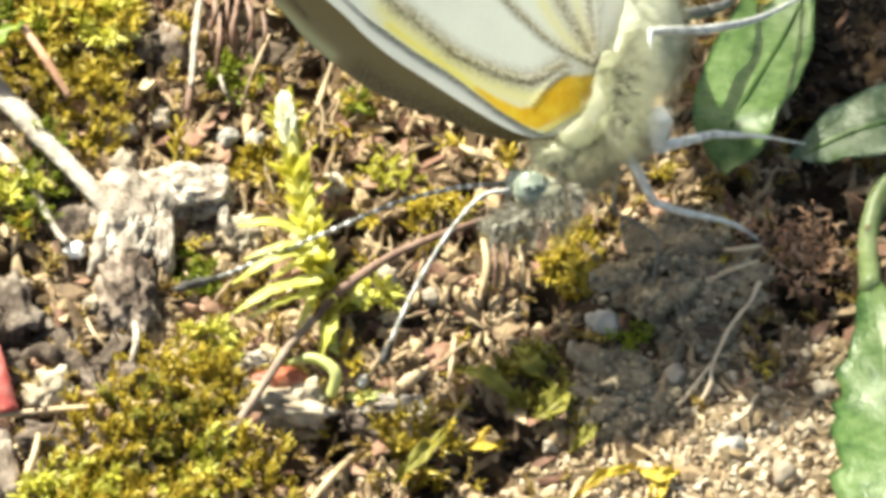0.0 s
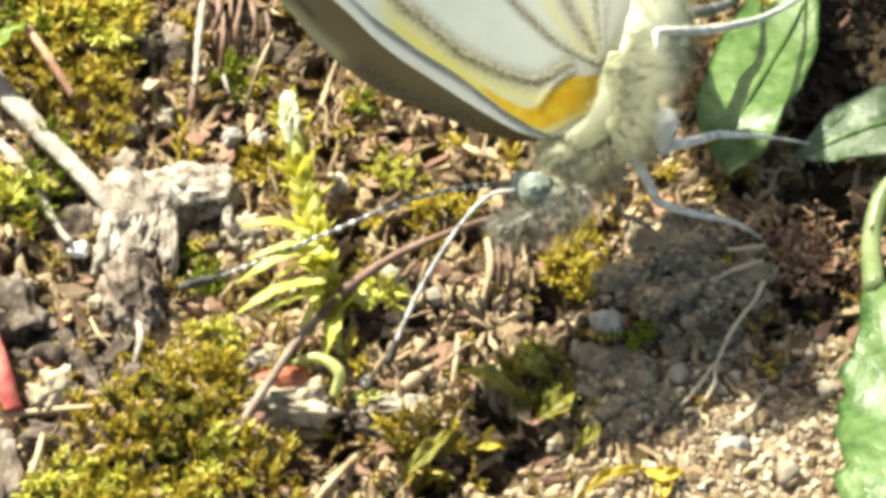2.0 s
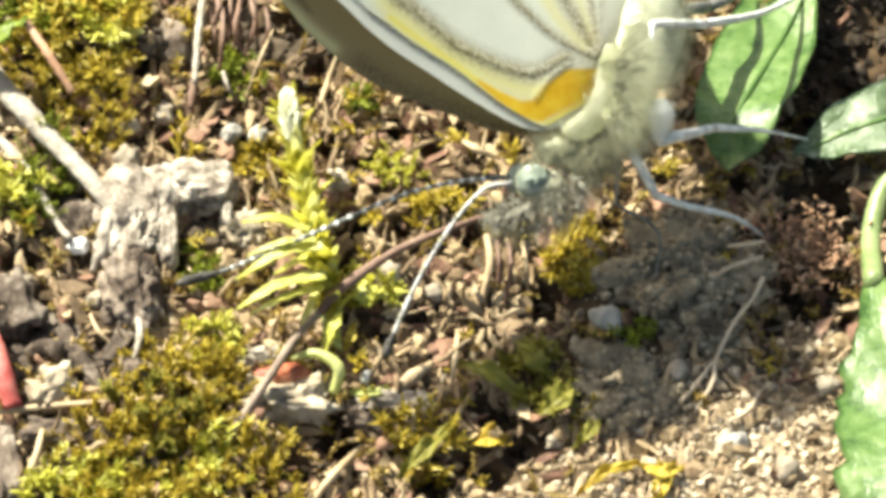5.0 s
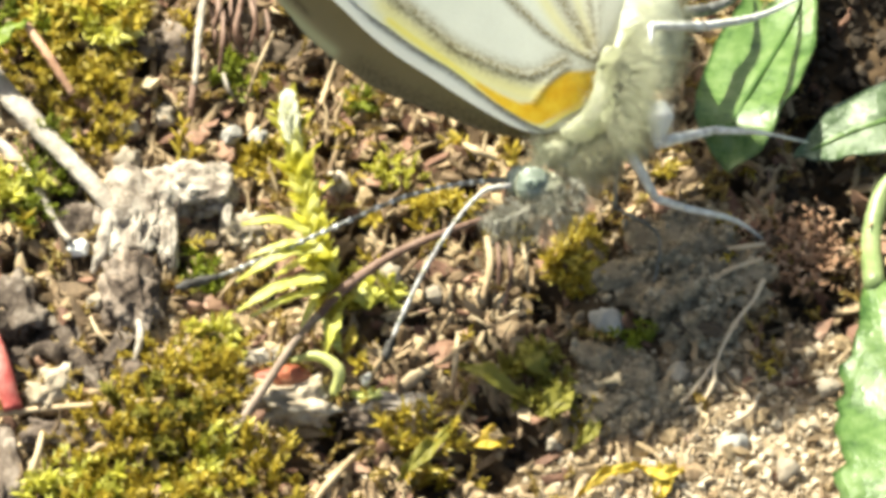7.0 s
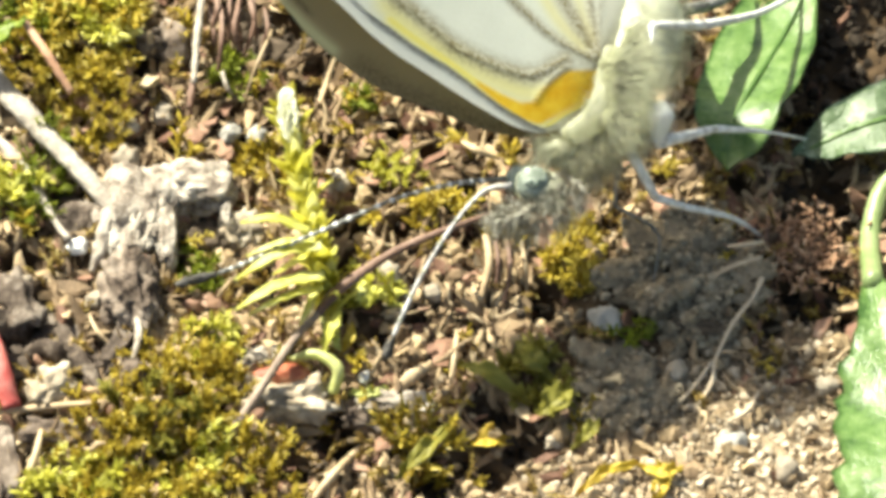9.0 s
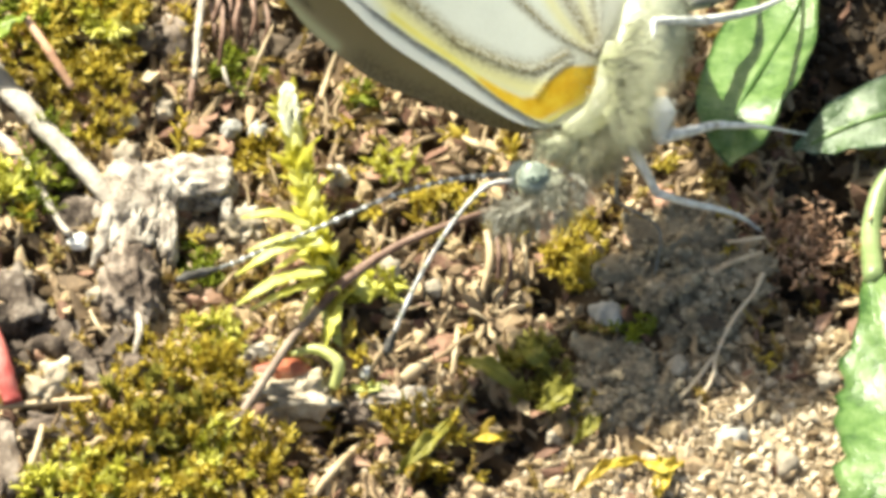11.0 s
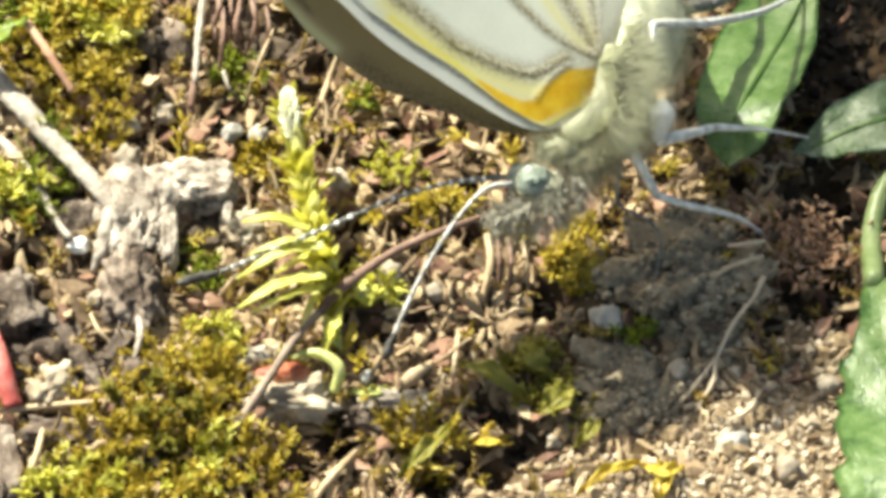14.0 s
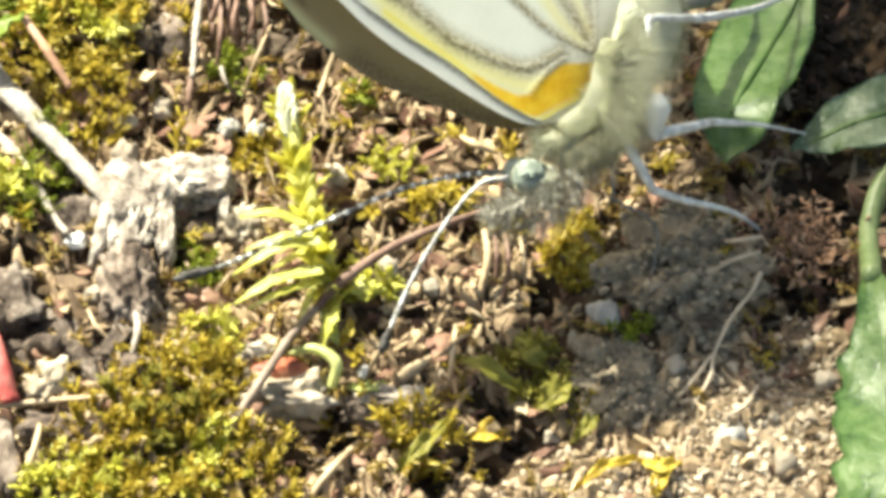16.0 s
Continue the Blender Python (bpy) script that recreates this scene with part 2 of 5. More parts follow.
EYE_SHELL = material("compound_eye", [(0.09, 0.11, 0.085), (0.21, 0.24, 0.205), (0.36, 0.4, 0.36)], 0.5, 2200, 0.9, 0.4, 0.0, 0.2, crisp=0.8)
PUPIL = material("eye_spot", [(0.03, 0.05, 0.04), (0.06, 0.08, 0.07)], 0.4, 1500, 0.9, 0.0)
YELLOW = material("yellowed_leaf", [(0.3, 0.17, 0.03), (0.5, 0.37, 0.05), (0.62, 0.53, 0.14)], 0.5, 600, 0.8, 0.2, 0.35)


# ---- mesh helpers ----
class Shape:
    """Gathers vertices (mm) and faces of one mesh."""

    def __init__(self):
        self.verts, self.faces, self.total = [], [], 0

    def add(self, verts, faces):
        verts = np.asarray(verts, float).reshape(-1, 3)
        self.verts.append(verts)
        self.faces.extend([tuple(i + self.total for i in f) for f in faces])
        self.total += len(verts)
        return self


def made(name, shape, mat, origin=(0, 0, 0), smooth=True):
    """A mesh object from a Shape, its origin at a place in mm."""
    me = bpy.data.meshes.new(name)
    pts = (np.concatenate(shape.verts) - np.array(origin, float)) * MM
    me.from_pydata(pts.tolist(), [], shape.faces)
    me.materials.append(mat)
    if smooth:
        me.shade_smooth()
    ob = new(name, me)
    ob.location = Vector(origin) * MM
    return ob


def thing(name, origin, label, category, group="", kind=""):
    ob = new(name)
    ob.empty_display_size = 0.001
    ob.location = Vector(origin) * MM
    return tagged(ob, label, category, group, kind)


def part(name, shape, mat, parent, label="", smooth=True):
    """One mesh under a thing, in the thing's space."""
    origin = np.array(parent.location if not parent.parent else parent.parent.location) / MM
    ob = made(name, shape, mat, origin, smooth)
    ob.location = (0, 0, 0)
    ob.parent = parent
    return tagged(ob, label)


def smooth_line(points, count):
    """A Catmull-Rom curve through points, evenly stepped."""
    p = np.array(points, float)
    if len(p) == 2:
        s = np.linspace(0, 1, count)[:, None]
        return p[0] * (1 - s) + p[1] * s
    p = np.vstack([2 * p[0] - p[1], p, 2 * p[-1] - p[-2]])
    out = []
    for u in np.linspace(0, len(p) - 3 - 1e-9, count):
        i, f = int(u), u - int(u)
        a, b, c, d = p[i:i + 4]
        out.append(0.5 * (2 * b + (c - a) * f + (2 * a - 5 * b + 4 * c - d) * f * f + (3 * b - a - 3 * c + d) * f ** 3))
    return np.array(out)


def tube(shape, points, radii, count=14, sides=8, rough=0.0, rng=None, flat=1.0):
    """A closed tapering tube along a smooth line; rough wobbles its surface."""
    line = smooth_line(points, count)
    r = np.interp(np.linspace(0, 1, count), np.linspace(0, 1, len(radii)), radii)
    way = np.gradient(line, axis=0)
    way /= np.linalg.norm(way, axis=1)[:, None] + 1e-9
    ref = np.array((0.13, -0.57, 0.81)) if abs(way[0][2]) < 0.8 else np.array((1.0, 0.1, 0))
    verts = []
    for k in range(count):
        a = np.cross(way[k], ref)
        a /= np.linalg.norm(a) + 1e-9
        b = np.cross(a, way[k])
        for j in range(sides):
            t = 2 * math.pi * j / sides
            rr = r[k] * (1 + (rng.uniform(-rough, rough) if rng else 0))
            verts.append(line[k] + rr * (math.cos(t) * a + flat * math.sin(t) * b))
    faces = [(k * sides + j, k * sides + (j + 1) % sides, (k + 1) * sides + (j + 1) % sides, (k + 1) * sides + j) for k in range(count - 1) for j in range(sides)]
    faces += [tuple(range(sides))[::-1], tuple((count - 1) * sides + j for j in range(sides))]
    return shape.add(verts, faces)


def ball_mesh(level):
    bm = bmesh.new()
    bmesh.ops.create_icosphere(bm, subdivisions=level, radius=1)
    bm.verts.ensure_lookup_table()
    v = np.array([x.co[:] for x in bm.verts])
    f = [tuple(x.index for x in y.verts) for y in bm.faces]
    bm.free()
    return v, f


BALLS = {level: ball_mesh(level) for level in (1, 2, 3, 4, 5)}


def lumpy(v, amount, seed, scale=1.3):
    """Pushes unit-ball vertices in and out by smooth noise."""
    out = []
    for p in v:
        q = Vector(p) * scale + Vector((seed * 3.1, seed * 1.7, seed * 0.9))
        out.append(p * (1 + amount * noise.noise(q) + 0.4 * amount * noise.noise(q * 2.7) + 0.22 * amount * noise.noise(q * 6.1)))
    return np.array(out)


def turn_matrix(rx, ry, rz):
    return np.array(Euler((rx, ry, rz)).to_matrix())


def blob(shape, centre, size, amount=0.3, seed=1, level=3, turn=(0, 0, 0), scale=1.3, square=1.0):
    """A lump; square below 1 gives it flatter faces."""
    v, f = BALLS[level]
    v = np.sign(v) * np.abs(v) ** square
    v = lumpy(v, amount, seed, scale) * np.array(size)
    return shape.add(v @ turn_matrix(*turn).T + np.array(centre, float), f)


# ---- the ground, one sheet from here to the horizon ----
def sandy(x, y):
    """How sandy the ground is: the bare soil beside the broad leaves."""
    return np.clip((x * 0.55 - y * 0.75 - 7.5) / 3.0, 0, 1)


def greyish(x, y):
    """How far the soil is grey and crumbly, bare of litter."""
    return np.exp(-(((x - 7.3) / 3.6) ** 2 + ((y + 2.6) / 4.2) ** 2) ** 1.5)


def build_ground():
    inner = np.arange(-24, 24.01, 0.16)
    outer, gap, at = [], 0.2, 24.0
    while at < 60000:
        gap *= 1.28
        at += gap
        outer.append(at)
    line = np.concatenate([-np.array(outer)[::-1], inner, np.array(outer)])
    x, y = np.meshgrid(line, line)
    fade = np.clip(1.3 - np.maximum(abs(x), abs(y)) / 200, 0, 1)
    z = height(np.clip(x, -400, 400), np.clip(y, -400, 400)) * fade - (1 - fade) * 0.4
    n = len(line)
    faces = [(j * n + i, j * n + i + 1, (j + 1) * n + i + 1, (j + 1) * n + i) for j in range(n - 1) for i in range(n - 1)]
    s = Shape().add(np.stack([x, y, z], -1), faces)
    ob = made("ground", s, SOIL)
    layer = ob.data.attributes.new("humus_shade", "FLOAT", "POINT")
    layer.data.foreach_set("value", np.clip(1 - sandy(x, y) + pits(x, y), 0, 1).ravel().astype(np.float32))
    return tagged(ob, "bare brown crumbly soil lit by the sun", "ground", kind="structure")


build_ground()


def on_ground(x, y, lift=0.0):
    return np.array((x, y, float(height(x, y)) + lift))


# ---- loose crumbs, sand and litter ----
def scatter(name, mat, label, spots, sizes, level, seed, category, flat=(0.6, 1.0), longish=(0.7, 1.3)):
    """Many small lumps in one mesh; spots are places on the plan, sizes are radii in mm."""
    rng = np.random.default_rng(seed)
    base, tris = BALLS[level]
    forms = [lumpy(base, 0.85, seed + k * 0.37, 1.9) for k in range(14)]
    s = Shape()
    zs = height(spots[:, 0], spots[:, 1])
    for k in range(len(spots)):
        r = sizes[0] * (sizes[1] / sizes[0]) ** (rng.random() ** 1.7)
        dims = np.array((rng.uniform(*longish), rng.uniform(0.6, 1.0), rng.uniform(*flat))) * r
        m = turn_matrix(rng.normal(0, 0.5), rng.normal(0, 0.5), rng.uniform(0, 6.28))
        s.add((forms[k % 14] * dims) @ m.T + (spots[k, 0], spots[k, 1], zs[k] + dims[2] * 0.45), tris)
    return tagged(made(name, s, mat, smooth=False), label, category, kind="stuff")


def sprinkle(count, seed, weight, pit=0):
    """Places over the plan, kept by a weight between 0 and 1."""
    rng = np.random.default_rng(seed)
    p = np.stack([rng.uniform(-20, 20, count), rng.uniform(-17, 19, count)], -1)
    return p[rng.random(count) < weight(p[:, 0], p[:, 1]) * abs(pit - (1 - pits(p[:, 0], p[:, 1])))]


def near(x, y, cx, cy, r, soft=0.5):
    return np.clip((r - np.hypot(x - cx, y - cy)) / (soft * r) + 0.5, 0, 1)


scatter("soil_crumbs", CRUMB, "small brown soil crumbs strewn over the ground", sprinkle(10000, 5, lambda x, y: (0.8 - 0.5 * sandy(x, y)) * (1 - 0.9 * greyish(x, y))), (0.07, 0.4), 1, 11, "soil")
scatter("sand_grains", SAND, "pale tan sand grains on bare soil", sprinkle(44000, 6, lambda x, y: 0.03 + 0.95 * sandy(x, y)), (0.05, 0.21), 1, 12, "sand")
scatter("plant_litter", LITTER, "dry tan and brown plant fragments", sprinkle(9000, 7, lambda x, y: 0.75 * (1 - 0.85 * sandy(x, y)) * (1 - 0.9 * greyish(x, y))), (0.1, 0.34), 1, 13, "litter",
        (0.25, 0.6), (1.5, 4.0))


scatter("grey_crumbs", CLOD, "grey soil crumbs around the clods", sprinkle(22000, 20, lambda x, y: 0.9 * greyish(x, y)), (0.04, 0.26), 1, 23, "soil")
# Near-black crumbs deepen the hollows' shade by colour.
scatter("humus_crumbs", HUMUS_SHADE, "humus crumbs in the hollows, shade put into their dark colour", sprinkle(26000, 18, lambda x, y: 0.8 + 0 * x, 1), (0.07, 0.38), 1, 19, "soil")
scatter("litter_chips", LITTER, "larger tan and cream chips of dry plants", sprinkle(1500, 17, lambda x, y: 0.5 * (1 - 0.9 * sandy(x, y)) * (1 - 0.9 * greyish(x, y))), (0.2, 0.46), 2, 16, "litter",
        (0.25, 0.55), (1.0, 2.2))


REDDISH = material("reddish_litter", [(0.05, 0.025, 0.016), (0.13, 0.065, 0.042), (0.24, 0.135, 0.09), (0.38, 0.26, 0.19)], 0.75, 1200, 0.4, 0.6)
scatter("bark_bits", REDDISH, "reddish brown bits of bark and dead leaves", sprinkle(2600, 27, lambda x, y: 0.7 * (1 - 0.95 * sandy(x, y)) * (1 - 0.9 * greyish(x, y))), (0.16, 0.5), 1, 28, "litter", (0.2, 0.5), (1.2, 2.6))


def fibres(name, mat, label, spots, seed, lengths, radii, upright=False):
    """Bent dry stems and fibres lying over one another."""
    rng = np.random.default_rng(seed)
    s = Shape()
    for x, y in spots:
        a, k, tip = (rng.normal(1.6, 0.5) if upright else rng.uniform(0, 6.28)), rng.uniform(*lengths), rng.normal(0.2 if upright else 0.1, 0.3)
        d = np.array((math.cos(a), math.sin(a), tip)) * k * 0.5
        c = on_ground(x, y, rng.uniform(0.05, 0.35) + abs(tip) * k * 0.4)
        tube(s, [c - d, c - d * 0.3 + rng.normal(0, 0.1, 3) * k, c + d * 0.4 + rng.normal(0, 0.1, 3) * k, c + d], np.array((0.25, 0.9, 1.0, 0.7, 0.2)) * rng.uniform(*radii), 8, 6, 0.4, rng, rng.uniform(0.3, 0.8))
    return tagged(made(name, s, mat), label, "litter", kind="stuff")


fibres("dry_stems", LITTER, "broken dry stems and fibres over the soil", sprinkle(2100, 8, lambda x, y: 0.85 * (1 - 0.9 * sandy(x, y)) * (1 - 0.9 * greyish(x, y))), 14, (0.5, 1.5), (0.05, 0.12), True)
fibres("rootlets", STRAW, "fine pale rootlets on bare soil", sprinkle(3800, 9, lambda x, y: 0.06 + 0.5 * sandy(x, y)), 15, (0.3, 1.2), (0.025, 0.06))


# ---- moss ----
def leaflet(shape, base, way, out, length, width, curl):
    """A pointed moss leaf: three steps along a bent midline."""
    side = np.cross(way, out)
    side /= np.linalg.norm(side) + 1e-9
    pts = []
    for u, w in ((0.0, 0.55), (0.35, 1.0), (0.7, 0.7)):
        mid = base + way * length * u * (1 - 0.3 * u) + out * length * u * (0.5 + curl * u)
        fold = out * -width * 0.25 * w
        pts += [mid - side * width * w * 0.5 + fold * -1, mid + fold, mid + side * width * w * 0.5 + fold * -1]
    pts.append(base + way * length * 0.75 + out * length * (0.5 + curl))
    shape.add(pts, [(0, 1, 4, 3), (1, 2, 5, 4), (3, 4, 7, 6), (4, 5, 8, 7), (6, 7, 9), (7, 8, 9)])


def shoot(shape, points, leaves, size, rng, start=0.1, curl=0.2, width=0.3, spread=1.0):
    """A stem with leaflets all round it."""
    line = smooth_line(points, 12)
    tube(shape, line[::2], [size * 0.12, size * 0.06], 6, 4)
    angle = rng.uniform(0, 6.28)
    for k in range(leaves):
        u = start + (1 - start) * (k + rng.random()) / leaves
        i = min(10, int(u * 11))
        p = line[i] + (line[i + 1] - line[i]) * (u * 11 - i)
        way = line[i + 1] - line[i]
        way = way / (np.linalg.norm(way) + 1e-9)
        angle += 2.4 + rng.normal(0, 0.3)
        a = np.cross(way, (0.3, 0.9, 0.2))
        a /= np.linalg.norm(a)
        b = np.cross(way, a)
        out = (math.cos(angle) * a + math.sin(angle) * b) * spread
        k2 = size * rng.uniform(0.75, 1.2) * (1 - 0.35 * u)
        leaflet(shape, p, way, out, k2, k2 * width, curl + rng.normal(0, 0.1))


def cushion(centre, radius, count, tall, leaf, mat, label, seed, lean=(0, 0), leaves=13, spread=1.0):
    """A cushion of short moss shoots on the ground."""
    rng = np.random.default_rng(seed)
    s = Shape()
    for _ in range(int(count * 0.85)):
        a, r = rng.uniform(0, 6.28), math.sqrt(rng.random())
        x, y = centre[0] + math.cos(a) * r * radius[0], centre[1] + math.sin(a) * r * radius[1]
        foot = on_ground(x, y, -0.1)
        h = tall * rng.uniform(0.45, 1.25) * (1 - 0.35 * r * r)
        tip = foot + np.array((rng.normal(lean[0], 0.35) * h + 0.25 * math.cos(a) * r * h, rng.normal(lean[1], 0.35) * h + 0.25 * math.sin(a) * r * h, h))
        mid = (foot + tip) / 2 + rng.normal(0, 0.1, 3) * h
        shoot(s, [foot, mid, tip], int(leaves * 1.2), leaf * rng.uniform(0.65, 1.25), rng, 0.2, 0.25, 0.36, spread)
    ob = made("moss_cushion", s, mat, on_ground(centre[0], centre[1]))
    return tagged(ob, label, "moss", "moss cushions on the soil")


def loose_moss():
    """Single short shoots between the litter."""
    rng = np.random.default_rng(70)
    s = Shape()
    for x, y in sprinkle(900, 71, lambda x, y: 0.5 * (1 - sandy(x, y)) * (1 - greyish(x, y)) * value_noise(x / 3.0, y / 3.0, 9)):
        foot = on_ground(x, y, -0.05)
        h = rng.uniform(0.5, 1.2)
        tip = foot + np.array((rng.normal(0, 0.5) * h, rng.normal(0, 0.5) * h, h))
        shoot(s, [foot, (foot + tip) / 2 + rng.normal(0, 0.1, 3), tip], 10, rng.uniform(0.4, 0.75), rng, 0.2, 0.2, 0.36)
    tagged(made("moss_sprigs", s, MOSS), "scattered yellow-green moss sprigs in the litter", "moss", kind="stuff")


loose_moss()


def dead_moss():
    """Golden-brown withered shoots that mat the litter together."""
    rng = np.random.default_rng(75)
    s = Shape()
    for x, y in sprinkle(2600, 76, lambda x, y: (1 - sandy(x, y)) * (1 - 0.9 * greyish(x, y)) * np.clip(1.7 * value_noise(x / 2.5, y / 2.5, 12) - 0.3, 0, 1)):
        foot = on_ground(x, y, 0.0)
        a, h = rng.uniform(0, 6.28), rng.uniform(0.3, 0.8)
        tip = foot + np.array((math.cos(a) * 0.8, math.sin(a) * 0.8, h))
        shoot(s, [foot, (foot + tip) / 2 + np.array((0, 0, 0.2)) + rng.normal(0, 0.1, 3), tip], 11, rng.uniform(0.28, 0.5), rng, 0.1, 0.2, 0.4, 0.8)
    tagged(made("withered_moss", s, DEAD_MOSS), "golden-brown withered moss matted over the litter", "moss", kind="stuff")


dead_moss()
YG = "yellow-green moss cushion growing on the soil"
DG = "deep green moss tuft among dry plant bits"
cushion((-12.44, 8.79, 0.83), (2.2, 2.6), 110, 1.5, 0.6, MOSS, YG, 21)
cushion((-12.42, 8.95, 1.26), (1.6, 1.2), 34, 1.5, 0.7, MOSS_BRIGHT, YG, 47)
cushion((-14.86, 9.76, 0.53), (1.4, 1.6), 40, 1.4, 0.6, MOSS_GREEN, DG, 22)
cushion((-14.17, 7.20, 0.32), (1.3, 1.5), 70, 1.1, 0.32, MOSS, YG, 23, (0, 0), 20)
cushion((-11.86, 5.71, 0.36), (1.0, 1.7), 90, 1.3, 0.3, MOSS, YG, 24, (0, 0), 22)
cushion((-13.69, 2.48, -0.14), (0.6, 2.0), 70, 1.6, 0.3, MOSS_GREEN, DG, 25, (0, 0), 20)
cushion((-14.91, 2.07, 0.10), (0.7, 0.7), 14, 1.3, 0.7, MOSS_BRIGHT, "pale yellow-green moss tuft beside a dead stick", 26)
cushion((-7.15, 7.41, -0.28), (0.7, 0.7), 16, 0.9, 0.5, MOSS_GREEN, DG, 27)
cushion((-8.20, -1.00, -0.38), (0.75, 0.7), 26, 0.9, 0.5, MOSS_GREEN, DG, 28)
cushion((-1.62, 3.11, -0.02), (0.8, 0.7), 40, 1.0, 0.34, MOSS_BRIGHT, YG, 29, (0, 0), 16, 0.7)
cushion((-0.08, 1.38, 0.07), (1.0, 0.8), 30, 1.0, 0.5, MOSS, YG, 30)
cushion((-6.49, 3.98, -0.57), (0.8, 0.7), 18, 1.0, 0.5, MOSS, YG, 31)
cushion((4.40, -0.88, 0.29), (0.7, 1.3), 34, 0.9, 0.6, MOSS, YG, 32)
cushion((-8.58, -6.09, 0.58), (1.9, 2.0), 100, 1.35, 0.46, MOSS, YG, 33, (0, 0), 17, 0.75)
cushion((-7.54, -4.03, -0.14), (0.8, 0.7), 26, 1.2, 0.5, MOSS_BRIGHT, YG, 46)
cushion((-10.84, -7.97, 0.73), (1.6, 1.3), 55, 1.2, 0.46, MOSS, YG, 34, (0, 0), 17, 0.75)
cushion((-9.69, -9.68, 0.32), (2.6, 1.5), 95, 1.2, 0.5, MOSS, YG, 35, (0, 0), 16, 0.75)
cushion((-6.93, -9.38, 0.19), (2.0, 1.8), 60, 1.3, 0.52, MOSS, YG, 36, (0, 0), 16, 0.75)
cushion((-8.99, -7.41, 0.89), (1.6, 1.4), 30, 1.5, 0.55, OLIVE_MOSS, "olive moss shoots among yellow moss", 48, (0.2, 0.1), 18, 0.7)
cushion((-7.85, -9.46, 0.31), (1.8, 0.9), 30, 1.4, 0.6, MOSS_BRIGHT, YG, 49, (0, 0), 16, 0.8)
cushion((-12.28, -9.96, 0.07), (1.6, 1.0), 40, 1.2, 0.6, MOSS_BRIGHT, YG, 37)
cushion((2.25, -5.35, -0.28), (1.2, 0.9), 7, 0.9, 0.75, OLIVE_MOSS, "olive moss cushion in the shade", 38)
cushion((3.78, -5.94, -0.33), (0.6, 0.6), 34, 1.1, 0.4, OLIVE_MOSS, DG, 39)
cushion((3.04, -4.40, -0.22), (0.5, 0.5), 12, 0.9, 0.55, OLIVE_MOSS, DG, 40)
cushion((-0.82, -8.15, -0.35), (0.6, 1.2), 24, 1.6, 0.6, MOSS, YG, 41, (0.3, 0.2))
cushion((6.16, -3.62, 0.27), (0.6, 0.5), 14, 0.8, 0.45, MOSS_GREEN, DG, 42)
cushion((-2.82, 6.16, -0.24), (0.5, 0.3), 10, 0.7, 0.45, MOSS_GREEN, DG, 43)
cushion((-2.45, -1.95, -0.17), (0.6, 0.6), 12, 1.0, 0.7, MOSS_BRIGHT, YG, 44)
cushion((4.80, -6.70, -0.37), (0.5, 0.5), 12, 0.9, 0.5, MOSS, YG, 45)


# ---- the tall moss shoot ----
def strap(points, width, face=(-0.3, 0.2, 0.93)):
    """A fleshy pointed leaf, folded along its middle, with thickness."""
    line = smooth_line(points, 16)
    way = np.gradient(line, axis=0)
    way /= np.linalg.norm(way, axis=1)[:, None]
    top, low = [], []
    for i in range(16):
        u = i / 15
        w = width * (0.35 + 0.65 * math.sin(math.pi * min(1.0, u * 1.3 + 0.18)) if u < 0.5 else 1.0 - ((u - 0.5) * 2) ** 1.6) + 0.01
        side = np.cross(way[i], face)
        side /= np.linalg.norm(side)
        up = np.cross(side, way[i])
        for v in (-1, -0.5, 0, 0.5, 1):
            p = line[i] + side * v * w * (1 + 0.15 * math.sin(i * 2.1 + v)) + up * (abs(v) * w * 0.16 + 0.03 * math.sin(i * 1.7 + v * 2))
            top.append(p + up * 0.03)
            low.append(p - up * 0.03)
    n = 80
    faces = []
    for i in range(15):
        for j in range(4):
            a = i * 5 + j
            faces += [(a, a + 1, a + 6, a + 5), (n + a, n + a + 5, n + a + 6, n + a + 1)]
        for a in (i * 5, i * 5 + 4):
            faces.append((a, a + 5, n + a + 5, n + a))
    return Shape().add(np.array(top + low), faces)


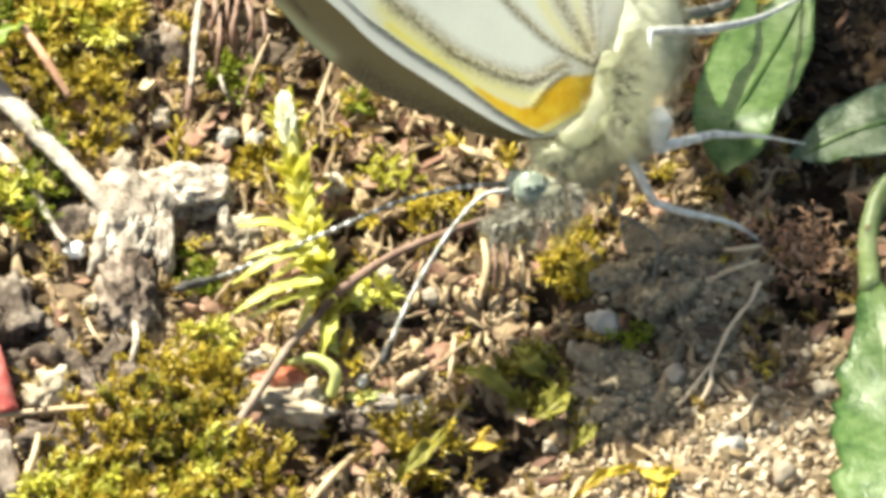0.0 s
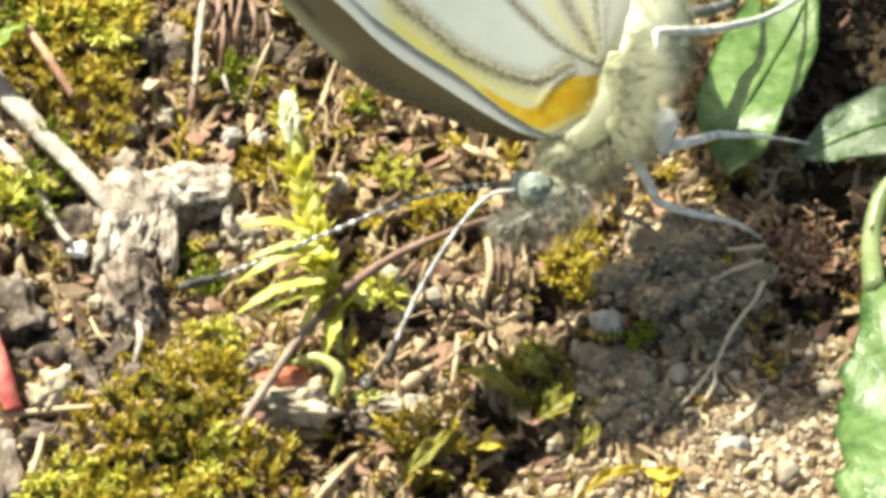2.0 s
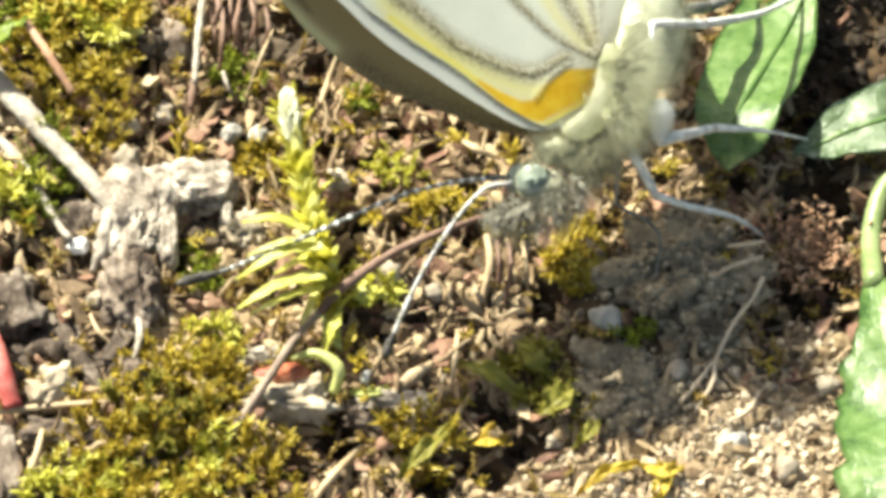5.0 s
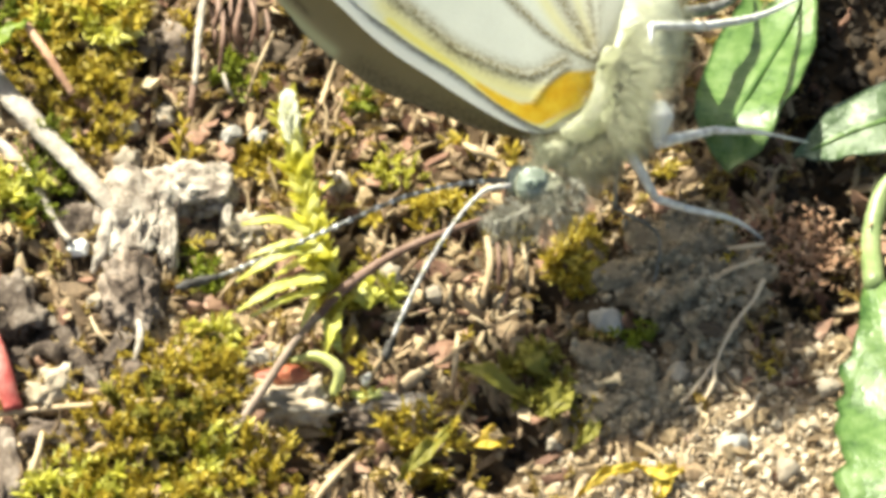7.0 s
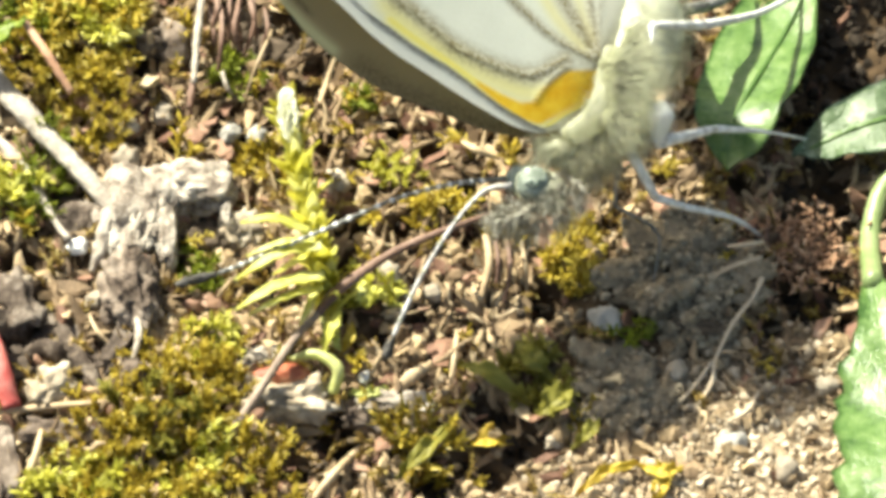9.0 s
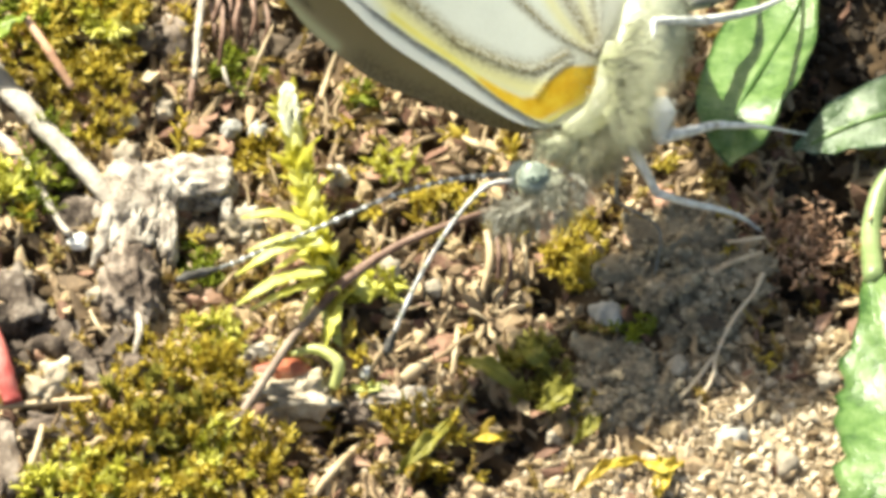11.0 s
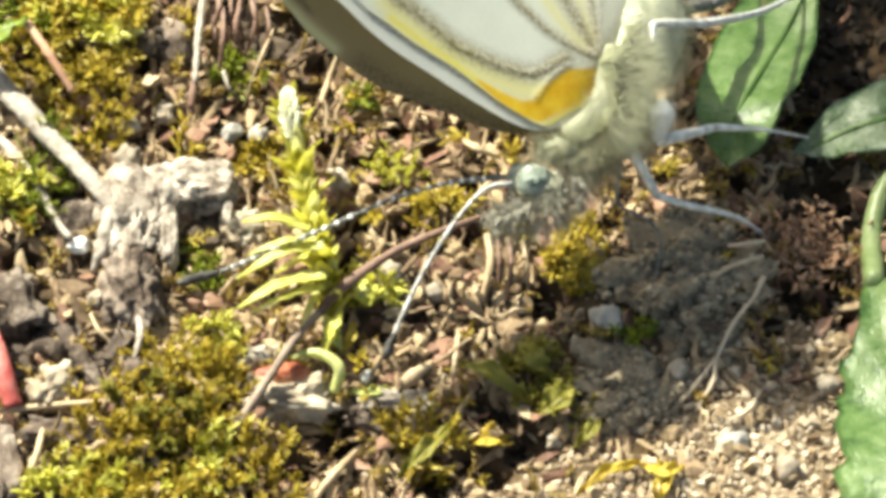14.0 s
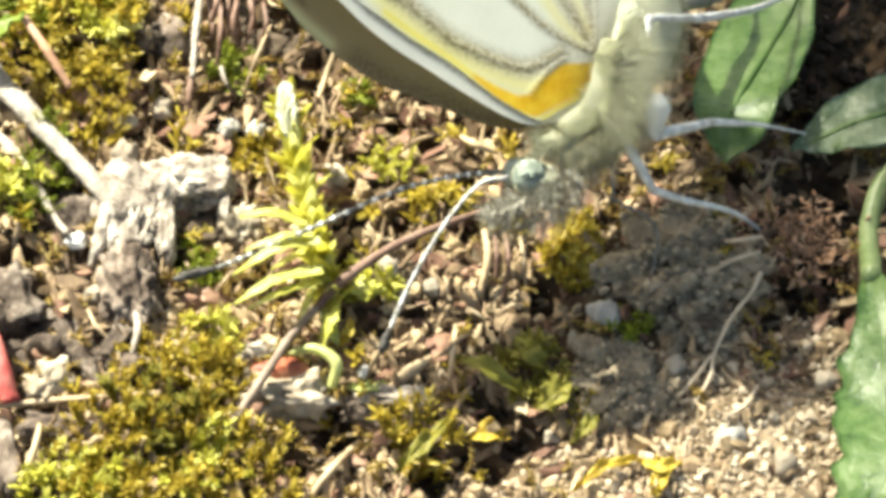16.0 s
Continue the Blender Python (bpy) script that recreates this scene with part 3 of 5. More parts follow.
def tall_moss():
    rng = np.random.default_rng(50)
    foot = (-3.77, -3.55, -0.51)
    plant = thing("moss_plant", foot, "tall bright yellow-green moss shoot with a whitish tip", "moss")
    main = Shape()
    stem = [foot, (-3.78, -2.50, 0.64), (-4.16, -1.18, 1.72), (-4.63, 0.80, 2.20), (-5.00, 2.49, 2.46), (-5.19, 3.97, 2.54)]
    shoot(main, stem, 120, 1.5, rng, 0.12, 0.15, 0.5, 0.62)
    shoot(main, stem, 60, 1.3, rng, 0.1, 0.4, 0.45, 0.95)
    part("shoot", main, SHOOT, plant)
    for pts, w in (([(-4.00, -1.27, 1.84), (-5.35, -1.63, 1.97), (-6.89, -2.46, 1.58)], 0.3), ([(-3.89, -2.17, 1.42), (-5.35, -2.58, 1.55), (-6.84, -3.52, 1.39)], 0.34), ([(-4.46, -0.79, 2.08), (-5.55, -0.51, 2.41), (-6.71, -0.34, 1.91)], 0.24),
                   ([(-4.23, -1.10, 1.93), (-5.26, -1.32, 2.18), (-6.51, -1.42, 1.50)], 0.18), ([(-3.95, -2.44, 1.15), (-5.16, -2.96, 1.37), (-6.38, -3.54, 1.15)], 0.2), 
                                      ([(-3.93, -4.53, 0.54), (-3.68, -4.13, 1.18), (-3.35, -3.27, 1.09)], 0.34), ([(-4.22, -2.64, 1.18), (-4.44, -3.35, 1.21), (-4.74, -3.84, 0.93)], 0.2), ([(-4.23, -1.46, 1.79), (-4.98, -1.93, 1.81), (-5.64, -2.14, 1.44)], 0.18)):
        part("leaf", strap([(x, y - 0.5, z + 0.72) for x, y, z in pts] if pts[-1][0] < -6 else pts, w * 0.8), STRAP, plant)
    for a in range(7):
        t = math.pi * (0.1 + 0.8 * a / 6)
        c = np.array((-2.50, -2.57, 0.24))
        d = np.array((math.cos(t) * 0.75, math.sin(t) * 0.65, 0.35))
        part("leaf", strap([c, c + d * 0.5 + np.array((0, 0, 0.2)), c + d], 0.15), STRAP, plant)
    tip = Shape()
    shoot(tip, [(-5.06, 2.36, 2.80), (-5.16, 3.11, 3.07), (-5.22, 3.95, 3.05)], 80, 1.0, rng, 0.05, 0.0, 0.75, 0.45)
    part("tip", tip, PALE_MOSS, plant, "whitish tip of the shoot")


tall_moss()


# ---- dead wood, twigs and stalks ----
def stick(name, points, radii, mat, label, category, seed=1, rough=0.12, count=22, sides=9, flat=1.0, group=""):
    s = Shape()
    tube(s, points, radii, count, sides, rough, np.random.default_rng(seed), flat)
    ob = made(name, s, mat, points[0])
    return tagged(ob, label, category, group)


def dead_stick():
    top = thing("dead_stick", (-11.41, 1.51, 0.22), "forked pale weathered dead stick with a broken knotty base", "stick")
    s = Shape()
    tube(s, [(-16.51, 7.79, 0.85), (-14.61, 5.29, 1.09), (-12.98, 3.34, 0.97), (-11.26, 1.12, 0.93), (-10.86, 0.09, 0.57)], [0.42, 0.39, 0.33, 0.3, 0.3], 30, 10, 0.12, np.random.default_rng(3), 0.8)
    part("branch", s, PALE_WOOD, top)
    s = Shape()
    tube(s, [(-16.00, 4.90, 0.32), (-14.35, 3.17, 0.45), (-13.11, 0.70, 0.60), (-12.57, -0.25, 0.80)], [0.25, 0.18, 0.12, 0.12], 18, 8, 0.1, np.random.default_rng(4))
    part("side_twig", s, PALE_WOOD, top)
    s = Shape()
    blob(s, (-10.33, 1.30, 0.25), (1.3, 1.75, 0.85), 0.28, 2.2, 5, (0.15, 0.1, 0.1), 1.9, 0.75)
    blob(s, (-8.35, 2.22, 0.35), (1.3, 0.9, 0.7), 0.3, 5.1, 5, (0, 0.05, -0.08), 2.2, 0.7)
    blob(s, (-10.74, 0.05, 0.30), (0.7, 1.0, 0.6), 0.3, 8.1, 4, (0, 0.05, 0.25), 2.4, 0.7)
    blob(s, (-9.29, 0.13, 0.35), (0.34, 1.25, 0.55), 0.25, 4.4, 4, (0.1, 0, 0.05), 2.0, 0.8)
    blob(s, (-7.34, 1.37, 0.15), (0.2, 0.7, 0.5), 0.3, 9.4, 4, (0, 0, 0.1), 2.2, 0.8)
    tube(s, [(-11.26, 1.45, 0.90), (-11.31, 0.43, 0.75), (-11.55, -0.56, 0.50), (-11.80, -1.12, 0.10)], [0.22, 0.3, 0.26, 0.1], 18, 10, 0.18, np.random.default_rng(6))
    grain = np.random.default_rng(44)
    for k in range(90):
        u, v = grain.uniform(-0.5, 0.5), grain.uniform(-0.5, 0.5)
        blob(s, (-10.20 + 2.0 * u, 0.84 + 2.6 * v, 1.0 - 1.4 * u * u - 1.2 * v * v), (grain.uniform(0.06, 0.16), grain.uniform(0.12, 0.4), 0.1), 0.6, k * 0.71, 2, (0.1, 0.1, grain.normal(0.1, 0.3)), 1.8)
    part("knot", s, WOOD, top, "knotty pale grey broken wood")
    s = Shape()
    blob(s, (-10.44, -2.33, 0.55), (0.95, 1.55, 0.8), 0.4, 7.3, 5, (0.1, 0, 0.12), 3.4, 0.85)
    part("bark_scale", s, BARK, top, "brown bark scale at the stick's base")


dead_stick()


def curved_twig():
    twig = thing("twig", (-6.91, -7.82, 0.68), "thin curved twig lying over the moss, bark peeled at one end", "twig")
    s = Shape()
    tube(s, [(1.91, 0.01, 2.07), (-0.08, -0.88, 2.12), (-1.78, -1.53, 1.72), (-3.47, -2.60, 1.19), (-4.12, -3.48, 1.07)], [0.09, 0.13, 0.15, 0.2, 0.15], 30, 9, 0.1, np.random.default_rng(8))
    part("bark", s, BROWN, twig, "reddish brown bark")
    s = Shape()
    tube(s, [(-3.99, -3.26, 1.07), (-4.95, -4.64, 1.17), (-5.93, -6.55, 1.27), (-6.65, -7.80, 1.15), (-6.94, -7.97, 0.66)], [0.14, 0.14, 0.15, 0.18, 0.22], 24, 9, 0.1, np.random.default_rng(9))
    part("bare_wood", s, TWIG_END, twig, "pale bare end")


curved_twig()
stick("straw", [(-8.26, 10.77, 1.16), (-8.46, 8.45, 0.95), (-8.56, 6.51, 0.60)], [0.13, 0.14, 0.1], PALE_WOOD, "pale dry grass straw standing in the litter", "straw", 9)
stick("straw", [(-8.57, 6.79, 0.55), (-8.69, 5.76, 0.29), (-8.80, 4.86, -0.13)], [0.13, 0.13, 0.08], BROWN, "brown dry stalk in the litter", "straw", 10)
for top, mid, low, width, seed in (((-8.12, 9.80, 0.70), (-7.92, 8.72, 0.60), (-7.96, 8.03, 0.00), 0.09, 200),
                                   ((-7.85, 10.07, 1.20), (-7.79, 9.25, 1.10), (-8.02, 8.82, 0.50), 0.13, 201),
                                   ((-7.64, 9.35, 1.09), (-7.62, 8.06, 0.99), (-7.76, 7.16, 0.39), 0.10, 202),
                                   ((-7.41, 10.46, 0.69), (-7.40, 9.35, 0.59), (-7.42, 8.63, -0.01), 0.08, 203),
                                   ((-7.06, 9.41, 1.13), (-7.19, 8.50, 1.03), (-6.97, 7.97, 0.43), 0.11, 204),
                                   ((-6.99, 10.42, 0.81), (-7.13, 9.34, 0.71), (-6.95, 8.66, 0.11), 0.11, 205),
                                   ((-6.72, 10.00, 0.99), (-6.52, 9.13, 0.89), (-6.43, 8.64, 0.29), 0.11, 206),
                                   ((-6.56, 10.10, 0.85), (-6.53, 8.86, 0.75), (-6.89, 8.01, 0.15), 0.09, 207),
                                   ((-6.17, 9.39, 1.09), (-6.04, 8.55, 0.99), (-6.30, 8.10, 0.39), 0.08, 208)):
    stick("straw", [top, mid, low], [width * 0.7, width, width * 0.6], BROWN, "dark brown dry stalk standing in the litter", "straw", seed, 0.25, group="dark dry stalks")
stick("stem", [(-14.30, 7.55, 2.70), (-13.45, 6.30, 2.40), (-12.66, 5.25, 1.70)], [0.13, 0.16, 0.12], material("reddish_stem", [(0.3, 0.13, 0.08), (0.48, 0.27, 0.17), (0.6, 0.42, 0.3)], 0.6, 900), "dry reddish stem over the moss", "stem", 11)
stick("moss_stalk", [(-6.92, 6.10, -0.33), (-6.41, 6.97, 0.96), (-5.88, 8.84, 0.59)], [0.04, 0.05, 0.05], STRAW, "thin pale spore stalk of the moss", "stalk", 12, 0.1, 14, 6)
stick("straw", [(-15.16, -7.13, 0.64), (-12.74, -6.89, 0.71), (-9.17, -7.05, 1.43)], [0.09, 0.11, 0.08], STRAW, "thin pale straw lying across the soil", "straw", 13)
stick("straw", [(-13.83, -10.15, 0.20), (-13.34, -9.15, 0.87), (-13.13, -7.95, 0.88)], [0.14, 0.13, 0.1], STRAW, "short bent straw among the moss", "straw", 14)
stick("twig", [(-4.22, -10.35, 0.34), (-3.50, -9.32, 0.43), (-2.70, -7.32, -1.14)], [0.13, 0.14, 0.12], STRAW, "short grey-brown twig on the soil", "twig", 15)
stick("straw", [(-4.26, 6.06, -0.11), (-3.96, 7.16, -0.11), (-3.64, 7.78, 0.53)], [0.1, 0.1, 0.07], STRAW, "short tan straw standing up", "straw", 16)
stick("straw", [(0.30, -5.55, -0.24), (0.41, -4.66, 0.13), (0.53, -3.56, 0.17)], [0.09, 0.1, 0.08], STRAW, "short tan straw on the soil", "straw", 17)
stick("wood_chip", [(-1.67, -5.96, -0.12), (-1.01, -5.35, 0.07), (-0.30, -4.68, -0.02)], [0.16, 0.26, 0.1], STRAW, "pale dry wood splinter on the soil", "chip", 18, 0.15, 16, 8, 0.5)
stick("root", [(10.74, -2.00, 1.08), (10.41, -2.67, 0.88), (9.72, -3.60, 0.74), (9.09, -4.91, 0.50), (8.95, -5.81, 0.49), (8.33, -6.87, 0.24)], [0.09, 0.06, 0.08, 0.06, 0.09, 0.05], ROOT,
      "pale thin root lying bare on the soil", "root", 19, 0.15, 28)
stick("root", [(8.98, -5.00, 0.52), (8.50, -5.75, 0.47), (7.80, -6.55, 0.25)], [0.06, 0.08, 0.05], ROOT, "fine pale rootlet on the soil", "root", 20)
stick("root", [(10.52, -5.92, 0.08), (10.08, -7.03, 0.65), (9.41, -7.47, 0.65)], [0.08, 0.1, 0.06], ROOT, "short pale curved root piece", "root", 21)
stick("root", [(11.12, -2.09, 0.37), (10.50, -3.75, 0.12), (10.67, -4.51, -0.11)], [0.07, 0.08, 0.05], BROWN, "fine brown rootlet on the soil", "root", 22)
stick("root", [(9.60, -1.96, 0.51), (9.28, -2.91, 0.56), (9.55, -3.68, 0.36)], [0.06, 0.07, 0.05], BROWN, "fine curled rootlet in the shade", "root", 23)
stick("root", [(11.14, 3.28, 0.08), (11.17, 1.70, 0.28), (10.95, -0.16, 0.59)], [0.05, 0.06, 0.05], BROWN, "fine curled rootlet in the shade", "root", 24)
stick("root", [(8.85, -2.11, 0.90), (9.60, -1.76, 1.30), (10.73, -1.23, 1.20)], [0.05, 0.08, 0.06], ROOT, "tan rootlet at the rusty tuft", "root", 31)
stick("root", [(9.57, -0.75, 1.10), (10.16, -0.89, 1.40), (10.79, -0.63, 1.20)], [0.05, 0.09, 0.07], ROOT, "tan rootlet at the rusty tuft", "root", 32)
stick("red_stem", [(-15.32, -3.24, 0.71), (-14.59, -5.64, 1.26), (-14.15, -7.01, 0.80)], [0.3, 0.34, 0.32], RED_STEM, "smooth red plant stem piece", "stem", 25, 0.04)
stick("sprout", [(-5.05, -4.93, 0.53), (-4.20, -4.86, 0.76), (-3.45, -5.42, 0.75), (-3.60, -6.02, 0.14)], [0.11, 0.18, 0.21, 0.18], SPROUT, "pale green curled sprout on the soil", "sprout", 26, 0.03)
stick("bark_strip", [(-15.21, -3.13, 0.21), (-14.48, -3.09, -0.19), (-13.60, -2.30, -0.67)], [0.5, 0.7, 0.3], DARK_BARK, "dark curled bark strip on the soil", "bark", 27, 0.2, 20, 10, 0.6)
stick("bark_strip", [(-14.30, -4.01, -0.85), (-12.95, -4.54, 0.62), (-12.52, -5.02, -0.35)], [0.2, 0.34, 0.2], DARK_BARK, "grey curled bark flake on the soil", "bark", 28, 0.2, 20, 10, 0.5)
stick("bark_strip", [(-11.21, -4.48, -0.15), (-10.14, -5.95, 1.21), (-9.24, -5.59, 0.84)], [0.3, 0.5, 0.2], BARK, "dark brown bark strip on the soil", "bark", 29, 0.2, 20, 10, 0.5)


SMALL_LEAVES = []


def lump(name, centre, size, mat, label, category, seed, turn=(0, 0, 0), amount=0.35, level=3, scale=1.4, group="", square=1.0):
    s = Shape()
    blob(s, centre, size, amount, seed, level, turn, scale, square)
    return tagged(made(name, s, mat, centre), label, category, group)


lump("bark_flake", (-12.35, -7.84, 0.47), (1.4, 0.42, 0.3), BARK, "purplish brown bark flake beside the moss", "bark", 63, (0.1, 0.1, -0.05), 0.4, 4, 2.0, "", 0.6)
lump("bark_flake", (-14.31, -8.90, 0.31), (0.45, 1.4, 0.4), BARK, "grey bark piece beside the moss", "bark", 64, (0.1, 0.1, 0.2), 0.4, 4, 2.0, "", 0.6)
# Seeds 74 to 77 are dark lumps standing in for shade in litter gaps.
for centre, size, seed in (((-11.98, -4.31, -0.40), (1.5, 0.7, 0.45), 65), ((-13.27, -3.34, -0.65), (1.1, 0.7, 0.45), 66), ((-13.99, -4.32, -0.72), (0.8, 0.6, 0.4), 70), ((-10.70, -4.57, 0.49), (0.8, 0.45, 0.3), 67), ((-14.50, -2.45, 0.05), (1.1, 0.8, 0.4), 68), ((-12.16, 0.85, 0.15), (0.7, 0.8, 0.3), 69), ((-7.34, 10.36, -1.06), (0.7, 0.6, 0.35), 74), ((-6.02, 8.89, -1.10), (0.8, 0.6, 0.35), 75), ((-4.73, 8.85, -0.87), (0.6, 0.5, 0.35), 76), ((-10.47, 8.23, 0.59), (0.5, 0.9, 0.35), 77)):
    lump("bark_flake", centre, size, HUMUS_SHADE if seed in (74, 75, 76) else DARK_BARK, "dark brown bark flake in the litter" if seed == 68 else "blackish bark flake, also standing in for gap shade", "bark", seed, (0.2, 0.1, seed), 0.7, 4, 2.2, "dark bark flakes", 0.6)
# This lump's near-black colour paints the shade in the cavity beside the knot.
lump("bark_flake", (-8.10, 0.55, -0.35), (0.8, 0.6, 0.3), HUMUS_SHADE, "near-black lump painting the shade in the knot's cavity", "bark", 78, (0.1, 0.1, 0.4), 0.5, 4, 2.2, "dark bark flakes", 0.7)
# Dark lump painted in place of the shade inside the clod's hollow.
lump("soil_clod", (8.55, -3.77, 0.75), (0.8, 0.24, 0.2), HUMUS_SHADE, "dark lump standing in for the shade in a clod's hollow", "clod", 79, (0.1, 0.1, -0.1), 0.5, 4, 2.2, "", 0.8)
lump("bud_scale", (-5.33, -5.44, 0.35), (1.0, 0.4, 0.36), RED, "glossy red bud scale half under a chip", "bud scale", 31, (0.2, 0, 0.1), 0.15)
lump("wood_chip", (-5.04, -6.20, 0.01), (1.35, 0.8, 0.6), CLAY, "grey-brown weathered chip over a hollow", "chip", 32, (-0.3, 0.1, 0.0), 0.6, 4, 2.4, "", 0.55)
lump("wood_chip", (-6.10, -4.65, 0.11), (0.8, 0.3, 0.3), WOOD, "flat grey wood chip", "chip", 33, (0, 0.1, 0.4), 0.6, 4, 2.4, "", 0.55)
lump("wood_chip", (-1.39, -6.36, -0.04), (1.2, 0.35, 0.3), WOOD, "flat pale wood chip on the soil", "chip", 34, (0, 0, -0.1), 0.6, 4, 2.4, "", 0.55)
lump("wood_chip", (-2.33, -6.64, -0.46), (0.9, 0.5, 0.3), BARK, "brown bark chip beside a hollow", "chip", 35, (0, 0.1, -0.5), 0.6, 4, 2.4, "", 0.55)
lump("clay_lump", (-12.89, -6.01, 0.47), (0.75, 0.6, 0.55), CLAY, "cream crumbly clay lump", "clay", 36, (0.2, 0.1, 0.5), 0.6, 4, 2.2, "", 0.6)
lump("clay_lump", (-6.80, 0.77, -0.23), (0.65, 0.6, 0.5), CLAY, "cream clay lump beside the moss", "clay", 37, (0.2, 0.1, 0.5), 0.6, 4, 2.2, "", 0.6)


def crumbly_clod(centre, size, label, seed, crumbs):
    """A flattish clod whose skin is built of small crumbs."""
    rng = np.random.default_rng(seed)
    clod = thing("soil_clod", centre, label, "clod", "grey clods of soil")
    s = Shape()
    blob(s, centre, size, 0.8, seed, 5, (0, 0, 0.5), 2.2, 0.9)
    part("core", s, CLOD, clod)
    v = s.verts[0]
    s = Shape()
    ball, tris = BALLS[1]
    forms = [lumpy(ball, 0.6, seed + k, 1.5) for k in range(8)]
    top = v[v[:, 2] > centre[2] - 0.1]
    for k in range(crumbs):
        r = 0.045 * 5.0 ** (rng.random() ** 1.8)
        m = turn_matrix(*rng.uniform(0, 6.28, 3))
        s.add((forms[k % 8] * (r, r * 0.8, r * 0.7)) @ m.T + top[rng.integers(len(top))], tris)
    tagged(part("crumb_skin", s, CLOD, clod, "loose crumbs on the clod", False), kind="stuff")


crumbly_clod((8.09, -1.32, 0.59), (1.9, 1.8, 0.6), "grey crumbly soil clod in the butterfly's shadow", 38, 1800)
crumbly_clod((8.52, -3.54, 0.14), (1.2, 0.9, 0.6), "dark soil clod in the shadow", 39, 600)
crumbly_clod((6.32, -5.44, -0.07), (1.7, 1.7, 0.5), "grey crumbly soil clod in the shadow", 40, 1200)
lump("soil_clod", (-9.32, 8.43, 0.16), (0.75, 1.0, 0.7), BARK, "grey-brown soil clod beside a straw", "clod", 41, (0, 0, 0.1), 0.3, 3)
lump("soil_clod", (-12.47, 2.26, -0.83), (0.9, 0.8, 0.5), BARK, "dark bark crumb under the stick", "clod", 42)
stick("straw", [(0.60, 4.17, 0.49), (1.17, 3.27, 1.13), (1.95, 3.26, 0.59)], [0.1, 0.13, 0.05], STRAW, "pale curled dry chip", "straw", 51)
stick("straw", [(1.49, -0.01, 0.71), (1.60, -1.03, 0.51), (1.29, -2.28, -0.02)], [0.12, 0.15, 0.1], STRAW, "tan dry stalk standing in the litter", "straw", 52)
stick("straw", [(2.21, -0.28, 0.76), (2.30, -1.31, 0.58), (2.07, -2.32, 0.04)], [0.06, 0.09, 0.06], BROWN, "brown dry stalk in the litter", "straw", 53)
stick("straw", [(2.69, -0.28, 0.77), (2.81, -1.23, 0.62), (2.88, -1.70, -0.20)], [0.06, 0.08, 0.05], STRAW, "grey dry stalk in the litter", "straw", 54)
stick("straw", [(1.83, -0.35, 0.86), (1.90, -1.11, 0.63), (1.83, -1.84, 0.01)], [0.06, 0.08, 0.05], BROWN, "brown dry stalk in the litter", "straw", 55)
stick("straw", [(-10.09, 8.21, 1.26), (-10.04, 7.59, 0.13), (-9.97, 5.90, 0.44)], [0.09, 0.12, 0.1], STRAW, "pale dry stalk in the litter", "straw", 56)
stick("straw", [(-7.60, 7.03, 0.56), (-7.40, 6.46, 0.34), (-7.11, 6.25, -0.03)], [0.07, 0.08, 0.05], WOOD, "short grey dry stalk", "straw", 57)
stick("straw", [(-11.78, -3.19, 0.63), (-11.46, -3.91, 0.69), (-10.90, -4.38, 0.38)], [0.05, 0.07, 0.05], STRAW, "fine pale fibre on the soil", "straw", 58)
stick("straw", [(-10.16, -3.28, 0.77), (-10.06, -4.38, 1.06), (-10.23, -5.14, 0.85)], [0.12, 0.14, 0.08], WOOD, "grey dry stalk over bark", "straw", 59)
stick("straw", [(-1.01, -7.55, 0.43), (-0.97, -7.32, 0.75), (-1.04, -6.69, 0.65)], [0.06, 0.08, 0.05], STRAW, "short pale stalk on the soil", "straw", 60)
stick("straw", [(-1.75, -8.07, -0.13), (-1.19, -7.94, 0.34), (-0.91, -7.52, 0.55)], [0.06, 0.08, 0.05], STRAW, "short pale stalk on the soil", "straw", 61)
stick("straw", [(-3.56, -6.98, -1.83), (-3.50, -6.90, -1.27), (-3.42, -6.75, -0.87)], [0.09, 0.07, 0.03], STRAW, "small pale splinter standing in a hollow", "straw", 62)
for tip, mid, base, w, skin, seed, label in (((-3.36, -4.67, 0.65), (-3.69, -4.07, 0.77), (-4.01, -3.00, 0.35), 0.3, SPROUT, 81, "small lime-green leaflet beside the moss shoot"),
                                             ((-3.00, -3.33, 0.35), (-3.05, -4.10, 0.64), (-3.28, -4.40, 0.24), 0.2, YELLOW, 82, "tiny orange-yellow leaflet on the soil"),
                                             ((-2.12, 5.53, 0.28), (-2.61, 5.68, 0.41), (-3.04, 6.11, 0.16), 0.2, MOSS_GREEN, 83, "tiny green leaflet on the litter"),
                                             ((-1.76, -5.79, 0.13), (-2.32, -6.10, 0.26), (-3.08, -5.95, 0.03), 0.2, SPROUT, 84, "small yellow-green leaflet on the soil")):
    SMALL_LEAVES.append((tip, mid, base, w, skin, seed, label))
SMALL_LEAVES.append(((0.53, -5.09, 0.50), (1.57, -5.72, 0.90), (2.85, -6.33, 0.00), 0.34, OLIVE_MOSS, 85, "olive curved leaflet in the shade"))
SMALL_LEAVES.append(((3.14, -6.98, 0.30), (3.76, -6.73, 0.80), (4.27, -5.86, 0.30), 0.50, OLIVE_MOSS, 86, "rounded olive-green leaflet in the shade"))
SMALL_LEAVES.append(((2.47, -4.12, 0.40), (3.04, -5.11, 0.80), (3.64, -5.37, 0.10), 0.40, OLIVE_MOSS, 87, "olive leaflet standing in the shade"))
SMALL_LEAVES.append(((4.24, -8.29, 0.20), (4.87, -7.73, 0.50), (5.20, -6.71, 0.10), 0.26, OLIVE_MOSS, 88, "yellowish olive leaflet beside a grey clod"))
